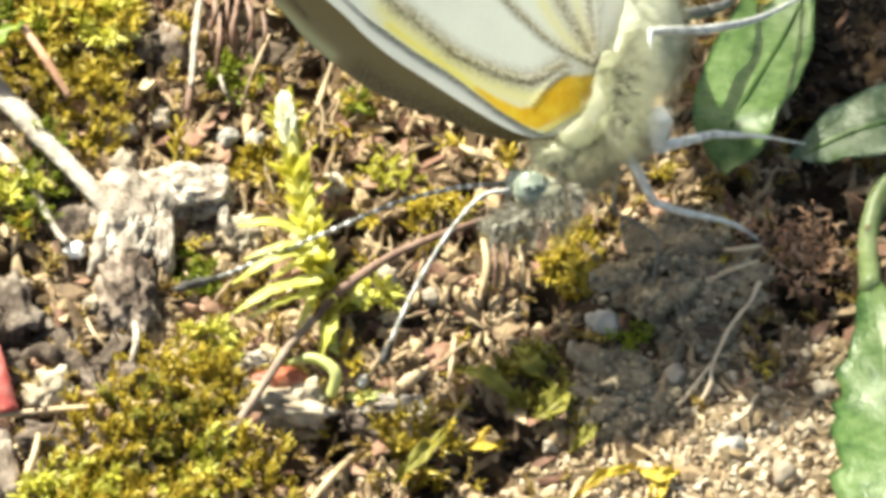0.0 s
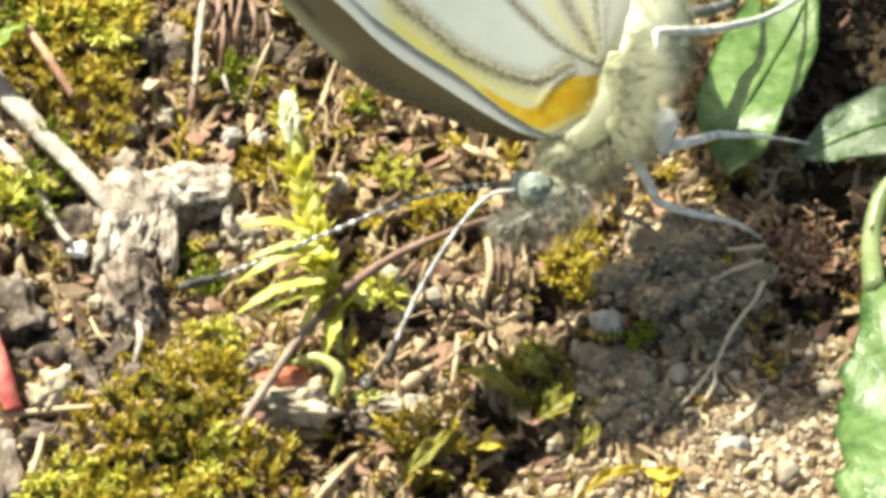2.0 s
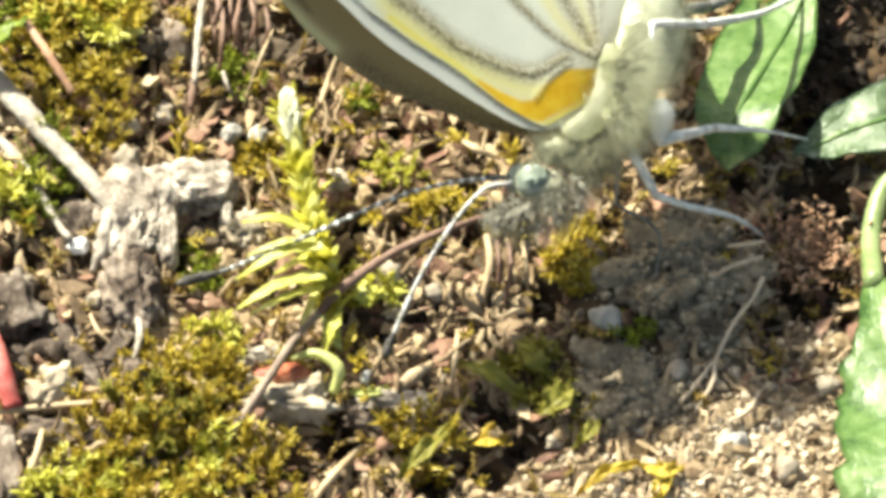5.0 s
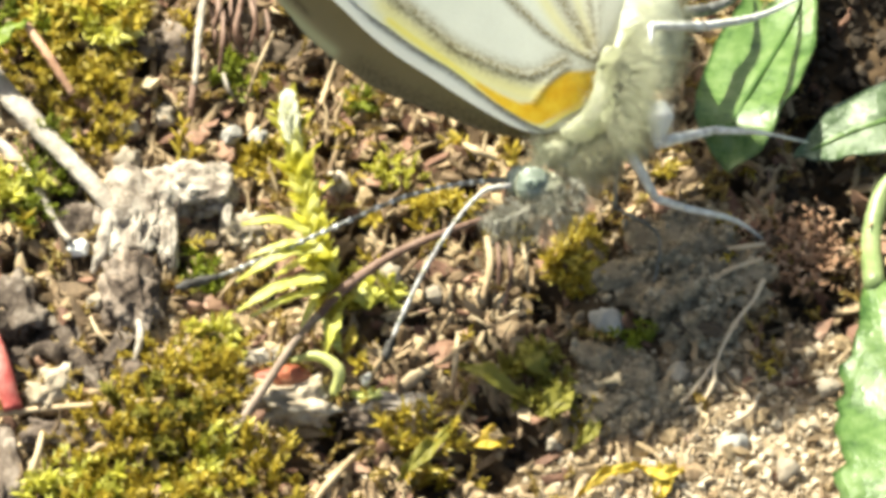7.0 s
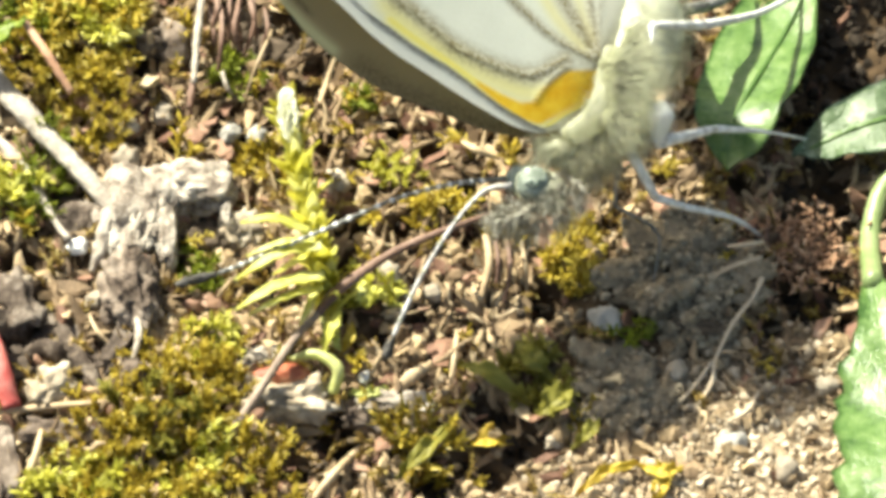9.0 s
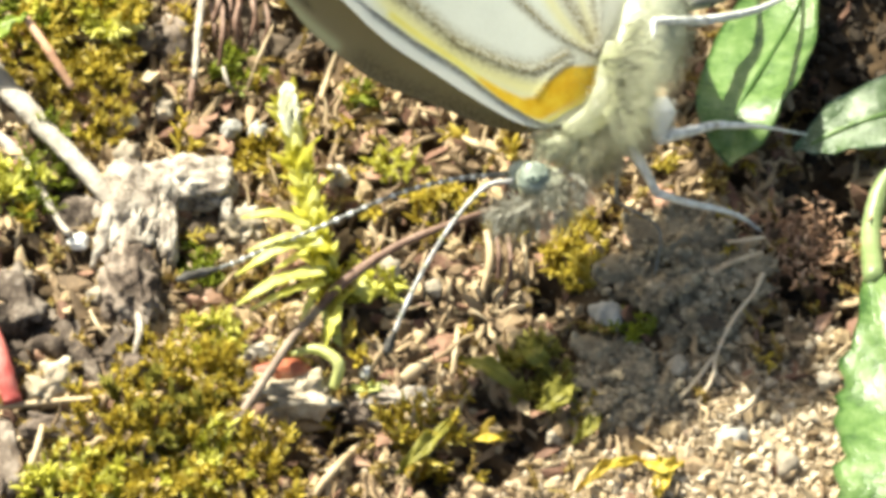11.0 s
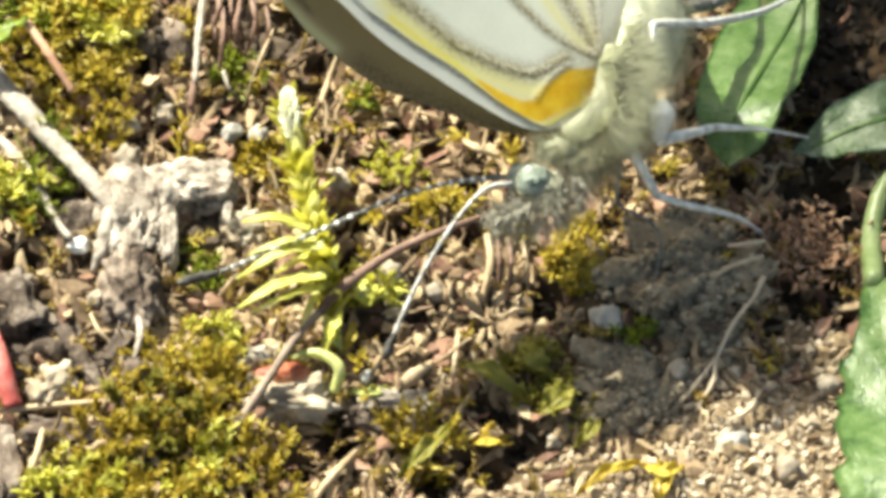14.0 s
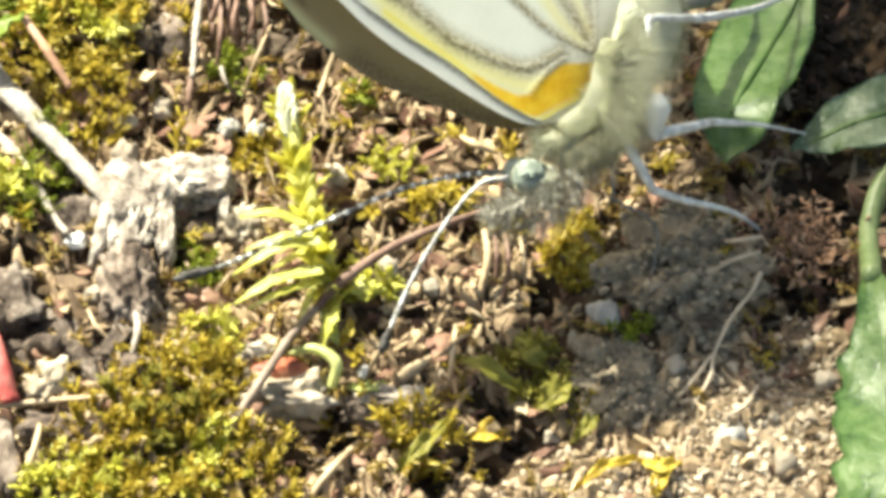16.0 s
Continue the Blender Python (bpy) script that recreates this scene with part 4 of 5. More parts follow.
SMALL_LEAVES.append(((-1.55, -9.56, 0.40), (-0.59, -8.78, 0.90), (0.52, -7.11, 0.30), 0.30, OLIVE_MOSS, 89, "long yellow-green leaflet on the soil"))
PEBBLES = "pale rounded pebbles on the soil"
for centre, r, seed in (((-7.25, 4.72, 0.10), 0.36, 1), ((-6.35, 4.60, 0.14), 0.36, 2), ((-12.29, -0.26, 0.40), 0.36, 3), ((-2.56, -5.31, 0.02), 0.25, 4), ((-3.55, 2.71, 0.03), 0.5, 5), ((5.49, -3.41, 0.62), 0.6, 6),
                        ((9.54, -8.18, 0.34), 0.55, 7), ((-9.62, 5.48, 0.19), 0.45, 8), ((-10.79, 4.79, 0.46), 0.4, 9), ((-10.79, 3.32, 0.51), 0.5, 10), ((-0.27, -1.87, 0.05), 0.35, 11), ((-1.79, -1.25, 0.33), 0.4, 12),
                        ((12.78, -5.67, 0.11), 0.4, 13), ((11.03, -7.17, 0.12), 0.2, 14), ((-14.06, -1.50, 0.19), 0.3, 15), ((-11.64, -2.35, 0.25), 0.35, 16), ((11.30, -9.27, 0.53), 0.5, 17), ((1.74, -0.88, 0.13), 0.25, 18),
                        ((3.75, -7.67, -0.24), 0.35, 19), ((7.81, -5.27, 0.37), 0.4, 20)):
    lump("pebble", centre, (r, r * 0.85, r * 0.75), CHALK if seed in (3, 4) else PALE_STONE if seed in (1, 2, 6, 7) else STONE, "chalk-white rounded pebble on the soil" if seed in (3, 4) else "pale grey rounded pebble on the soil", "pebble", seed, (0.2, 0.1, seed), 0.4, 3, 1.6, PEBBLES)


def reddish_tuft():
    """Rusty root crumbs where the fore foot stands."""
    rng = np.random.default_rng(61)
    s = Shape()
    for _ in range(420):
        c = np.array((12.07, -0.03, 0.08)) + rng.normal(0, 1, 3) * (0.9, 0.75, 0.3)
        a = rng.uniform(0, 6.28)
        d = np.array((math.cos(a), math.sin(a), rng.normal(0, 0.5))) * rng.uniform(0.08, 0.25)
        tube(s, [c - d, c + rng.normal(0, 0.08, 3), c + d], [0.035, 0.055, 0.03], 5, 5, 0.3, rng)
    ob = made("root_tuft", s, material("rusty_root", [(0.12, 0.06, 0.035), (0.3, 0.17, 0.1), (0.5, 0.36, 0.25)], 0.8, 1200), (12.13, 0.46, -0.62))
    tagged(ob, "rusty brown tuft of dead rootlets on the soil", "roots", kind="stuff")


reddish_tuft()


# ---- broad leaves ----
def broad_leaf(name, sections, label, seed, teeth=0.0, cup=0.25, rib=None, stem=None, face=(0, -0.35, 0.94), skin=None, group="broad leaves of a low plant"):
    """A leaf blade with thickness; sections: centre, half width to either side."""
    centre = smooth_line([s[0] for s in sections], 40)
    u = np.linspace(0, 1, 40)
    at = np.linspace(0, 1, len(sections))
    left, right = np.interp(u, at, [s[1] for s in sections]), np.interp(u, at, [s[2] for s in sections])
    k = np.array((0.15, 0.7, 0.15))
    for w in (left, right):
        w[1:-1] = np.convolve(w, k, "valid") if not teeth else w[1:-1]
    if teeth:
        saw = ((u * 5.2 + 0.22 * np.sin(u * 23) + 0.1 * np.sin(u * 51)) % 1.0) ** 1.5 + 0.12 * np.sin(u * 67)
        left = left * (1 - teeth * saw)
        right = right * (1 - teeth * saw)
    way = np.gradient(centre, axis=0)
    way /= np.linalg.norm(way, axis=1)[:, None]
    home = thing(name, sections[0][0], label, "leaf", group)
    across = 17
    top, bottom = [], []
    for i in range(40):
        side = np.cross(way[i], face)
        side /= np.linalg.norm(side)
        up = np.cross(side, way[i])
        for j in range(across):
            v = 2 * j / (across - 1) - 1
            w = left[i] if v < 0 else right[i]
            ripple = 0.09 * math.sin(u[i] * 17 + v * 3 + seed) * abs(v) + 0.05 * math.sin(u[i] * 31 + seed * 2) * abs(v)
            p = centre[i] + side * v * w + up * (cup * v * v * w * 0.5 + ripple - 0.05 * math.exp(-(v * 9) ** 2))
            top.append(p + up * 0.04)
            bottom.append(p - up * 0.04)
    n = 40 * across
    faces = []
    for i in range(39):
        for j in range(across - 1):
            a = i * across + j
            faces += [(a, a + 1, a + across + 1, a + across), (n + a, n + a + across, n + a + across + 1, n + a + 1)]
    for i in range(39):
        for a, b in ((i * across, (i + 1) * across), ((i + 1) * across - 1, (i + 2) * across - 1)):
            faces.append((a, b, n + b, n + a))
    part("blade", Shape().add(np.array(top + bottom), faces), skin or LEAF, home)
    if rib:
        s = Shape()
        spots = []
        for k in range(9):
            f = k / 8
            i, v = (rib[0] + (rib[2] - rib[0]) * f) * 39, rib[1] + (rib[3] - rib[1]) * f + 0.03 * math.sin(f * 3.1)
            spots.append(top[int(i) * across + int(round((v + 1) * (across - 1) / 2))] * 1.0)
        tube(s, [spots[0], spots[2], spots[4], spots[6], spots[8]], [rib[4] * 0.5, rib[4], rib[4], rib[4] * 0.7], 24, 6, 0.15, np.random.default_rng(seed))
        part("midrib", s, RIB if rib[4] < 0.11 else LEAF, home, "dark sunken midrib" if rib[4] < 0.11 else "raised midrib")
    if stem:
        s = Shape()
        tube(s, stem[0], stem[1], 20, 10, 0.02, np.random.default_rng(seed))
        part("stalk", s, PETIOLE, home, "pale green leaf stalk")
    return home


leaf_by_foot = broad_leaf("plant_leaf", [((12.38, 13.12, 0.42), 0.5, 0.5), ((11.68, 10.36, 0.40), 1.5, 1.05), ((10.98, 8.04, 0.83), 2.0, 1.5), ((10.28, 5.63, 1.44), 1.9, 1.55), ((9.88, 3.95, 1.77), 1.5, 1.3),
                                         ((9.78, 3.28, 1.05), 0.95, 0.7), ((9.69, 2.57, 0.85), 0.05, 0.05)], "fresh green oval leaf that the butterfly's foot rests on", 1, rib=(0.2, -0.6, 0.68, 0.02, 0.1), face=(-0.2, -0.1, 0.95))
broad_leaf("plant_leaf", [((17.43, 5.80, 0.58), 0.8, 0.8), ((15.79, 4.84, 1.05), 1.5, 1.5), ((14.42, 4.41, 0.98), 1.3, 1.3), ((13.27, 4.10, 0.58), 0.9, 0.9), ((12.59, 3.81, 0.39), 0.45, 0.45),
                          ((12.00, 3.59, 0.41), 0.05, 0.05)], "small grey-green leaf over dark soil", 2, rib=(0.1, 0.0, 0.8, 0.0, 0.12), face=(-0.1, 0.0, 0.95), skin=GREY_LEAF)
broad_leaf("plant_leaf", [((14.44, -2.18, 1.01), 0.4, 0.4), ((14.60, -3.92, 1.38), 0.9, 0.9), ((14.84, -5.76, 1.44), 2.0, 2.0), ((15.10, -7.66, 1.62), 2.2, 2.2), ((15.22, -9.76, 2.16), 2.9, 2.7),
                          ((15.30, -11.57, 2.29), 3.0, 2.8), ((15.32, -13.60, 1.78), 2.0, 2.0), ((15.25, -15.14, 1.54), 0.1, 0.1)], "large bright green toothed leaf on a pale stalk", 3, 0.22, 0.3, (0.05, 0.0, 0.9, 0.0, 0.12),
           ([(15.75, 3.25, 0.45), (14.94, 2.01, 0.18), (14.53, 0.22, 0.05), (14.44, -2.31, 1.03)], [0.3, 0.36, 0.38, 0.38]), (-0.25, 0.0, 0.95))
for tip, mid, base, w, seed in (((0.86, -7.69, -0.39), (1.57, -7.65, -0.04), (2.27, -7.36, -0.89), 0.42, 71), ((4.35, -10.24, 0.44), (5.38, -9.42, 0.67), (6.60, -8.89, 0.29), 0.2, 72), ((6.60, -9.05, 0.29), (7.15, -9.60, 0.96), (7.87, -9.27, 0.64), 0.3, 73),
                                ((6.92, -10.65, 0.47), (7.11, -10.14, 0.87), (7.50, -9.42, 0.60), 0.3, 74)):
    broad_leaf("yellow_leaf", [(tip, 0.05, 0.05), (mid, w, w), (base, 0.08, 0.08)], "small yellowed dead leaf on the soil", seed, 0.0, 0.8, None, None, (0, -0.1, 0.95), YELLOW, "yellowed leaf bits")
for tip, mid, base, w, skin, seed, label in SMALL_LEAVES:
    broad_leaf("leaflet", [(tip, 0.03, 0.03), (mid, w, w), (base, 0.06, 0.06)], label, seed, 0.0, 0.8, None, None, (0, -0.1, 0.95), skin, "small loose leaflets")
broad_leaf("grass_blade", [((-16.40, 6.60, 1.80), 0.45, 0.45), ((-15.20, 7.00, 2.60), 0.5, 0.5), ((-14.20, 7.50, 3.00), 0.05, 0.05)], "short green grass blade tip", 5, face=(-0.2, 0.3, 0.93), skin=GRASS)


# ---- the butterfly ----
def wing_material(name, ground, dust_shade, yellow, light=0.5):
    """Scaled wing membrane; its darkening and yellow attributes hold pigment and some painted shade."""
    m = bpy.data.materials.new(name)
    m.use_nodes = True
    nodes, links = m.node_tree.nodes, m.node_tree.links
    shader = nodes["Principled BSDF"]
    coords, speck, soft = nodes.new("ShaderNodeTexCoord"), nodes.new("ShaderNodeTexNoise"), nodes.new("ShaderNodeTexNoise")
    speck.inputs["Scale"].default_value, soft.inputs["Scale"].default_value = 9000, 900
    for node in (speck, soft):
        links.new(coords.outputs["Object"], node.inputs["Vector"])

    def blend(a, b, fac):
        node = nodes.new("ShaderNodeMix")
        node.data_type = "RGBA"
        for socket, value in ((node.inputs[6], a), (node.inputs[7], b)):
            if isinstance(value, tuple):
                socket.default_value = (*value, 1)
            else:
                links.new(value, socket)
        links.new(fac, node.inputs[0])
        return node.outputs[2]

    def calc(op, a, b):
        node = nodes.new("ShaderNodeMath")
        node.operation, node.use_clamp = op, True
        for socket, value in zip(node.inputs, (a, b)):
            if isinstance(value, (int, float)):
                socket.default_value = value
            else:
                links.new(value, socket)
        return node.outputs[0]

    blotch, stretch = nodes.new("ShaderNodeTexNoise"), nodes.new("ShaderNodeMapRange")
    blotch.inputs["Scale"].default_value, blotch.inputs["Detail"].default_value = 1800, 4
    links.new(coords.outputs["Object"], blotch.inputs["Vector"])
    stretch.inputs["From Min"].default_value, stretch.inputs["From Max"].default_value = 0.35, 0.65
    links.new(blotch.outputs["Fac"], stretch.inputs["Value"])
    grainy = stretch.outputs["Result"]
    attr = {}
    for key in ("dust_shade", "yellow", "orange"):
        node = nodes.new("ShaderNodeAttribute")
        node.attribute_name = key
        attr[key] = node.outputs["Fac"]
    base = blend(ground, tuple(c * 0.86 for c in ground), soft.outputs["Fac"])
    base = blend(base, yellow, attr["yellow"])
    base = blend(base, blend((0.97, 0.7, 0.07), (0.86, 0.5, 0.02), grainy), attr["orange"])
    grains = nodes.new("ShaderNodeMapRange")
    grains.inputs["From Min"].default_value, grains.inputs["From Max"].default_value = 0.4, 0.6
    links.new(speck.outputs["Fac"], grains.inputs["Value"])
    amount = calc("MULTIPLY", attr["dust_shade"], calc("ADD", calc("MULTIPLY", grains.outputs["Result"], 0.5), 0.5))
    base = blend(base, dust_shade, amount)
    links.new(base, shader.inputs["Base Color"])
    shader.inputs["Roughness"].default_value, shader.inputs["Specular IOR Level"].default_value = 0.6, 0.25
    relief = nodes.new("ShaderNodeBump")
    relief.inputs["Strength"].default_value, relief.inputs["Distance"].default_value = 0.2, 0.00005
    links.new(speck.outputs["Fac"], relief.inputs["Height"])
    links.new(relief.outputs["Normal"], shader.inputs["Normal"])
    back, both = nodes.new("ShaderNodeBsdfTranslucent"), nodes.new("ShaderNodeMixShader")
    links.new(base, back.inputs["Color"])
    both.inputs["Fac"].default_value = light
    links.new(shader.outputs[0], both.inputs[1])
    links.new(back.outputs[0], both.inputs[2])
    links.new(both.outputs[0], nodes["Material Output"].inputs["Surface"])
    return m


HIND = wing_material("hind_wing", (0.92, 0.93, 0.83), (0.27, 0.22, 0.11), (0.92, 0.83, 0.24))
FORE = wing_material("fore_wing", (0.9, 0.92, 0.85), (0.2, 0.19, 0.15), (0.8, 0.75, 0.4))
# Far copy of the fore wing, near wing's shade put into its brown.
FAR_FORE_SHADED = wing_material("far_fore_wing_shaded", (0.24, 0.2, 0.11), (0.08, 0.065, 0.035), (0.5, 0.5, 0.3), 0.3)


def line_gap(p, line):
    """Each point's distance to a polyline on the plane."""
    best = np.full(len(p), 1e9)
    for a, b in zip(line[:-1], line[1:]):
        d = b - a
        t = np.clip(((p - a) @ d) / (d @ d), 0, 1)
        best = np.minimum(best, np.linalg.norm(p - a - t[:, None] * d, axis=1))
    return best


def wing(name, plane, lift, root, rim, veins, mat, parent, costa=None, orange=None, bow=0.4, label=""):
    """A wing as a fan from its root to its rim, slightly bowed, with pigment along its veins and any painted shadow
    line.
    """
    o, n, e1, e2 = plane
    rim = smooth_line(rim, 150)
    root = np.array(root, float)
    steps = np.linspace(0.01, 1, 90) ** 1.1
    flat = (root + steps[:, None, None] * (rim - root)[None]).reshape(-1, 2)
    r = np.linalg.norm(flat - root, axis=1)
    dip = lift + camber(flat[:, 0], flat[:, 1]) - bow * (r / 20) ** 2
    for line, width, strength in veins:
        dip = dip + 0.03 * np.exp(-(line_gap(flat, smooth_line(line, 30)) / 0.12) ** 2)
    pts = o + flat[:, :1] * e1 + flat[:, 1:] * e2 + dip[:, None] * n
    faces = [(i * 150 + j, i * 150 + j + 1, (i + 1) * 150 + j + 1, (i + 1) * 150 + j) for i in range(89) for j in range(149)]
    ob = part(name, Shape().add(pts, faces), mat, parent, label)
    dust_shade, yellow, glow = 0.06 + 0.45 * np.exp(-(r / 1.2) ** 2), np.zeros(len(flat)), np.zeros(len(flat))
    for line, width, strength in veins:
        dust_shade = np.maximum(dust_shade, strength * np.exp(-(line_gap(flat, smooth_line(line, 30)) / width) ** 2))
    if costa is not None:
        for line, width, strength in costa:
            yellow = np.maximum(yellow, strength * np.exp(-(line_gap(flat, smooth_line(line, 30)) / width) ** 2))
    if orange is not None:
        for (p, r0), (q, r1) in zip(orange[0][:-1], orange[0][1:]):
            p, q = np.array(p), np.array(q)
            t = np.clip(((flat - p) @ (q - p)) / ((q - p) @ (q - p)), 0, 1)
            gap = np.linalg.norm(flat - p - t[:, None] * (q - p), axis=1)
            glow = np.maximum(glow, np.clip((r0 + (r1 - r0) * t - gap) / 0.14 + 0.5, 0, 1))
        glow = glow * (1 - 0.75 * np.exp(-(line_gap(flat, smooth_line(orange[1], 20)) / 0.13) ** 2))
    for key, values in (("dust_shade", dust_shade), ("yellow", yellow), ("orange", glow)):
        layer = ob.data.attributes.new(key, "FLOAT", "POINT")
        layer.data.foreach_set("value", values.astype(np.float32))
    return ob


def fur(shape, line, radii, count, length, rng, back, width=0.03, squash=1.0):
    """Tapered hairs over a tube-like body, combed along back."""
    line = smooth_line(line, 30)
    way = np.gradient(line, axis=0)
    way /= np.linalg.norm(way, axis=1)[:, None]
    for _ in range(count):
        u = rng.random()
        i = min(28, int(u * 29))
        r = np.interp(u, np.linspace(0, 1, len(radii)), radii)
        out = rng.normal(0, 1, 3)
        out -= way[i] * (out @ way[i])
        out /= np.linalg.norm(out) + 1e-9
        foot = line[i] + (line[i + 1] - line[i]) * (u * 29 - i) + out * r * 0.9
        d = out * 0.55 + np.array(back) * rng.uniform(0.5, 1.2) + rng.normal(0, 0.25, 3)
        d /= np.linalg.norm(d)
        k = length * rng.uniform(0.5, 1.2)
        side = np.cross(d, rng.normal(0, 1, 3))
        side *= width * rng.uniform(0.6, 1.3) / (np.linalg.norm(side) + 1e-9)
        third = np.cross(d, side)
        sag = np.array((0, 0, -0.12)) * k
        shape.add([foot + side, foot - side * 0.5 + third * 0.87, foot - side * 0.5 - third * 0.87, foot + d * k * 0.6 + side * 0.6, foot + d * k * 0.6 - side * 0.5, foot + d * k + sag],
                  [(0, 1, 4, 3), (1, 2, 4), (2, 0, 3, 4), (3, 4, 5)])


def build_butterfly():
    rng = np.random.default_rng(90)
    bug = thing("butterfly", (11.17, 3.08, -0.65), "pale white butterfly with yellow-edged closed wings and furry body", "butterfly")
    # body
    back_line, back_girth = [(6.11, 7.86, 6.60), (6.47, 6.28, 6.30), (6.70, 4.52, 6.10), (6.42, 2.94, 6.00)], [0.95, 1.3, 1.38, 1.1]
    neck_line, neck_girth = [(6.25, 2.00, 5.90), (5.78, 0.85, 5.60), (5.02, 0.06, 5.45), (4.05, -0.55, 5.35)], [0.9, 0.75, 0.62, 0.48]
    s = Shape()
    tube(s, back_line, back_girth, 26, 18, 0.03, rng)
    part("thorax", s, SKIN, bug)
    s = Shape()
    tube(s, neck_line, neck_girth, 26, 18, 0.08, rng)
    fur(s, neck_line, neck_girth, 3000, 0.6, rng, (0.1, -0.6, -0.15), 0.01)
    part("neck", s, NECK, bug, "olive-cream hairy neck")
    s = Shape()
    fur(s, back_line, back_girth, 5200, 0.7, rng, (0.75, -0.55, -0.1), 0.008)
    fur(s, neck_line, neck_girth, 700, 0.6, rng, (-0.2, -0.5, -0.1), 0.008)
    for k in range(40):
        u = k / 39
        base = np.array((5.25, 2.46, 7.30)) * (1 - u) + np.array((5.49, 0.27, 6.70)) * u + rng.normal(0, 0.1, 3)
        fur(s, [base, base + (0.1, 0, 0)], [0.12, 0.12], 95, 2.5 - 0.9 * u, rng, (1.5 - 0.7 * u, -0.5 - 0.7 * u, 0.4), 0.01)
    for k in range(16):
        u = k / 15
        base = np.array((5.89, 6.67, 7.00)) * (1 - u) + np.array((5.91, 2.99, 7.00)) * u + rng.normal(0, 0.08, 3)
        fur(s, [base, base + (0.1, 0, 0)], [0.15, 0.15], 70, 1.5, rng, (1.2, -0.5, 0.2), 0.009)
    joint, girth = [(5.51, 3.30, 6.60), (5.53, 2.36, 6.60), (5.41, 1.50, 6.50), (4.99, 0.79, 6.30), (4.02, 0.25, 5.90)], [0.4, 0.5, 0.55, 0.5, 0.35]
    tube(s, joint, girth, 20, 14, 0.05, rng)
    fur(s, joint, girth, 2600, 0.6, rng, (0.6, -0.8, 0.3), 0.009)
    part("fur", s, HAIR, bug, "long cream body hair")
    s = Shape()
    fur(s, [(5.72, 0.37, 5.30), (4.87, -0.18, 5.10), (4.17, -0.70, 5.00)], [0.35, 0.4, 0.4], 750, 1.1, rng, (0.0, -0.9, -0.5), 0.009)
    fur(s, [(6.80, 1.35, 4.60), (6.30, 0.95, 4.50)], [0.3, 0.35], 160, 1.0, rng, (0.1, -0.9, -0.5), 0.009)
    part("chest_fur", s, CHEST_HAIR, bug, "sparse hanging greyish chest hair")
    s = Shape()
    tube(s, [(5.90, 7.10, 7.00), (4.30, 10.73, 6.80), (3.30, 14.74, 6.80), (2.70, 18.08, 6.50)], [0.85, 0.9, 0.8, 0.25], 24, 14, 0.03, rng)
    part("abdomen", s, SKIN, bug)
    s = Shape()
    tube(s, [(4.30, -0.22, 5.70), (3.74, 0.01, 5.80), (3.09, 0.04, 5.50)], [0.3, 0.28, 0.12], 10, 10, 0.15, rng)
    fur(s, [(4.30, -0.22, 5.70), (3.74, 0.01, 5.80), (3.09, 0.04, 5.50)], [0.35, 0.36, 0.25], 1100, 0.65, rng, (-0.5, -0.15, 0.1), 0.011)
    part("collar", s, COLLAR, bug, "grey-green hairy collar")
    # head
    s = Shape()
    blob(s, (3.36, -1.40, 5.20), (0.72, 0.72, 0.72), 0.1, 3, 3)
    part("head", s, HEAD, bug)
    for where, r in (((2.95, -1.32, 5.60), 0.62), ((2.63, -0.51, 4.60), 0.6)):
        s = Shape()
        blob(s, where, (r, r * 0.92, r * 0.88), 0.05, 3, 4, (0.5, 0, 0.3), 2.0)
        eye = part("eye", s, EYE_SHELL, bug, "pale green compound eye")
        for dx, dy, w in ((-0.1, 0.12, 0.1), (0.16, -0.02, 0.12), (-0.18, -0.2, 0.08), (0.32, 0.2, 0.07), (0.02, -0.34, 0.07), (-0.36, 0.02, 0.06)):
            s = Shape()
            way = unit3((dx - 0.05, dy - 0.58, 0.8))
            blob(s, np.array(where) + way * r * 0.97, (w, w * 0.8, 0.045), 0.2, 3 + w * 90, 2)
            part("spot", s, PUPIL, eye, "dark eye spot")
        s = Shape()
        for k in range(14):
            turn = k * 6.283 / 14
            spot = np.array(where) + r * 0.98 * (math.cos(turn) * np.array((1.0, 0, 0)) + math.sin(turn) * np.array((0, 0.82, 0.57))) + unit3((0, -0.57, 0.82)) * 0.1
            fur(s, [spot, spot + (0.05, 0, 0)], [0.06, 0.06], 26, 0.3, rng, (-0.3 * math.cos(turn), -0.4 - 0.2 * math.sin(turn), 0.5), 0.011)
        part("fringe", s, COLLAR, eye, "short grey hair fringe")
    s = Shape()
    fur(s, [(4.20, -0.99, 5.40), (3.73, -1.81, 5.20), (2.70, -2.30, 5.10), (1.60, -2.05, 4.90)], [0.5, 0.62, 0.5, 0.3], 1500, 0.85, rng, (-0.15, -0.8, 0.0), 0.014)
    part("face_fur", s, FACE_HAIR, bug, "grey and white bristly face hair")
    for a, b, c in (((2.98, -2.13, 5.50), (2.23, -2.66, 5.50), (1.55, -2.67, 5.30)), ((2.62, -1.64, 4.80), (1.97, -1.98, 4.80), (1.38, -2.02, 4.60))):
        s = Shape()
        tube(s, [a, b, c], [0.12, 0.1, 0.04], 10, 8, 0.1, rng)
        fur(s, [a, b, c], [0.18, 0.16, 0.08], 220, 0.6, rng, (-0.2, -0.85, -0.1), 0.018)
        part("palp", s, FACE_HAIR, bug)
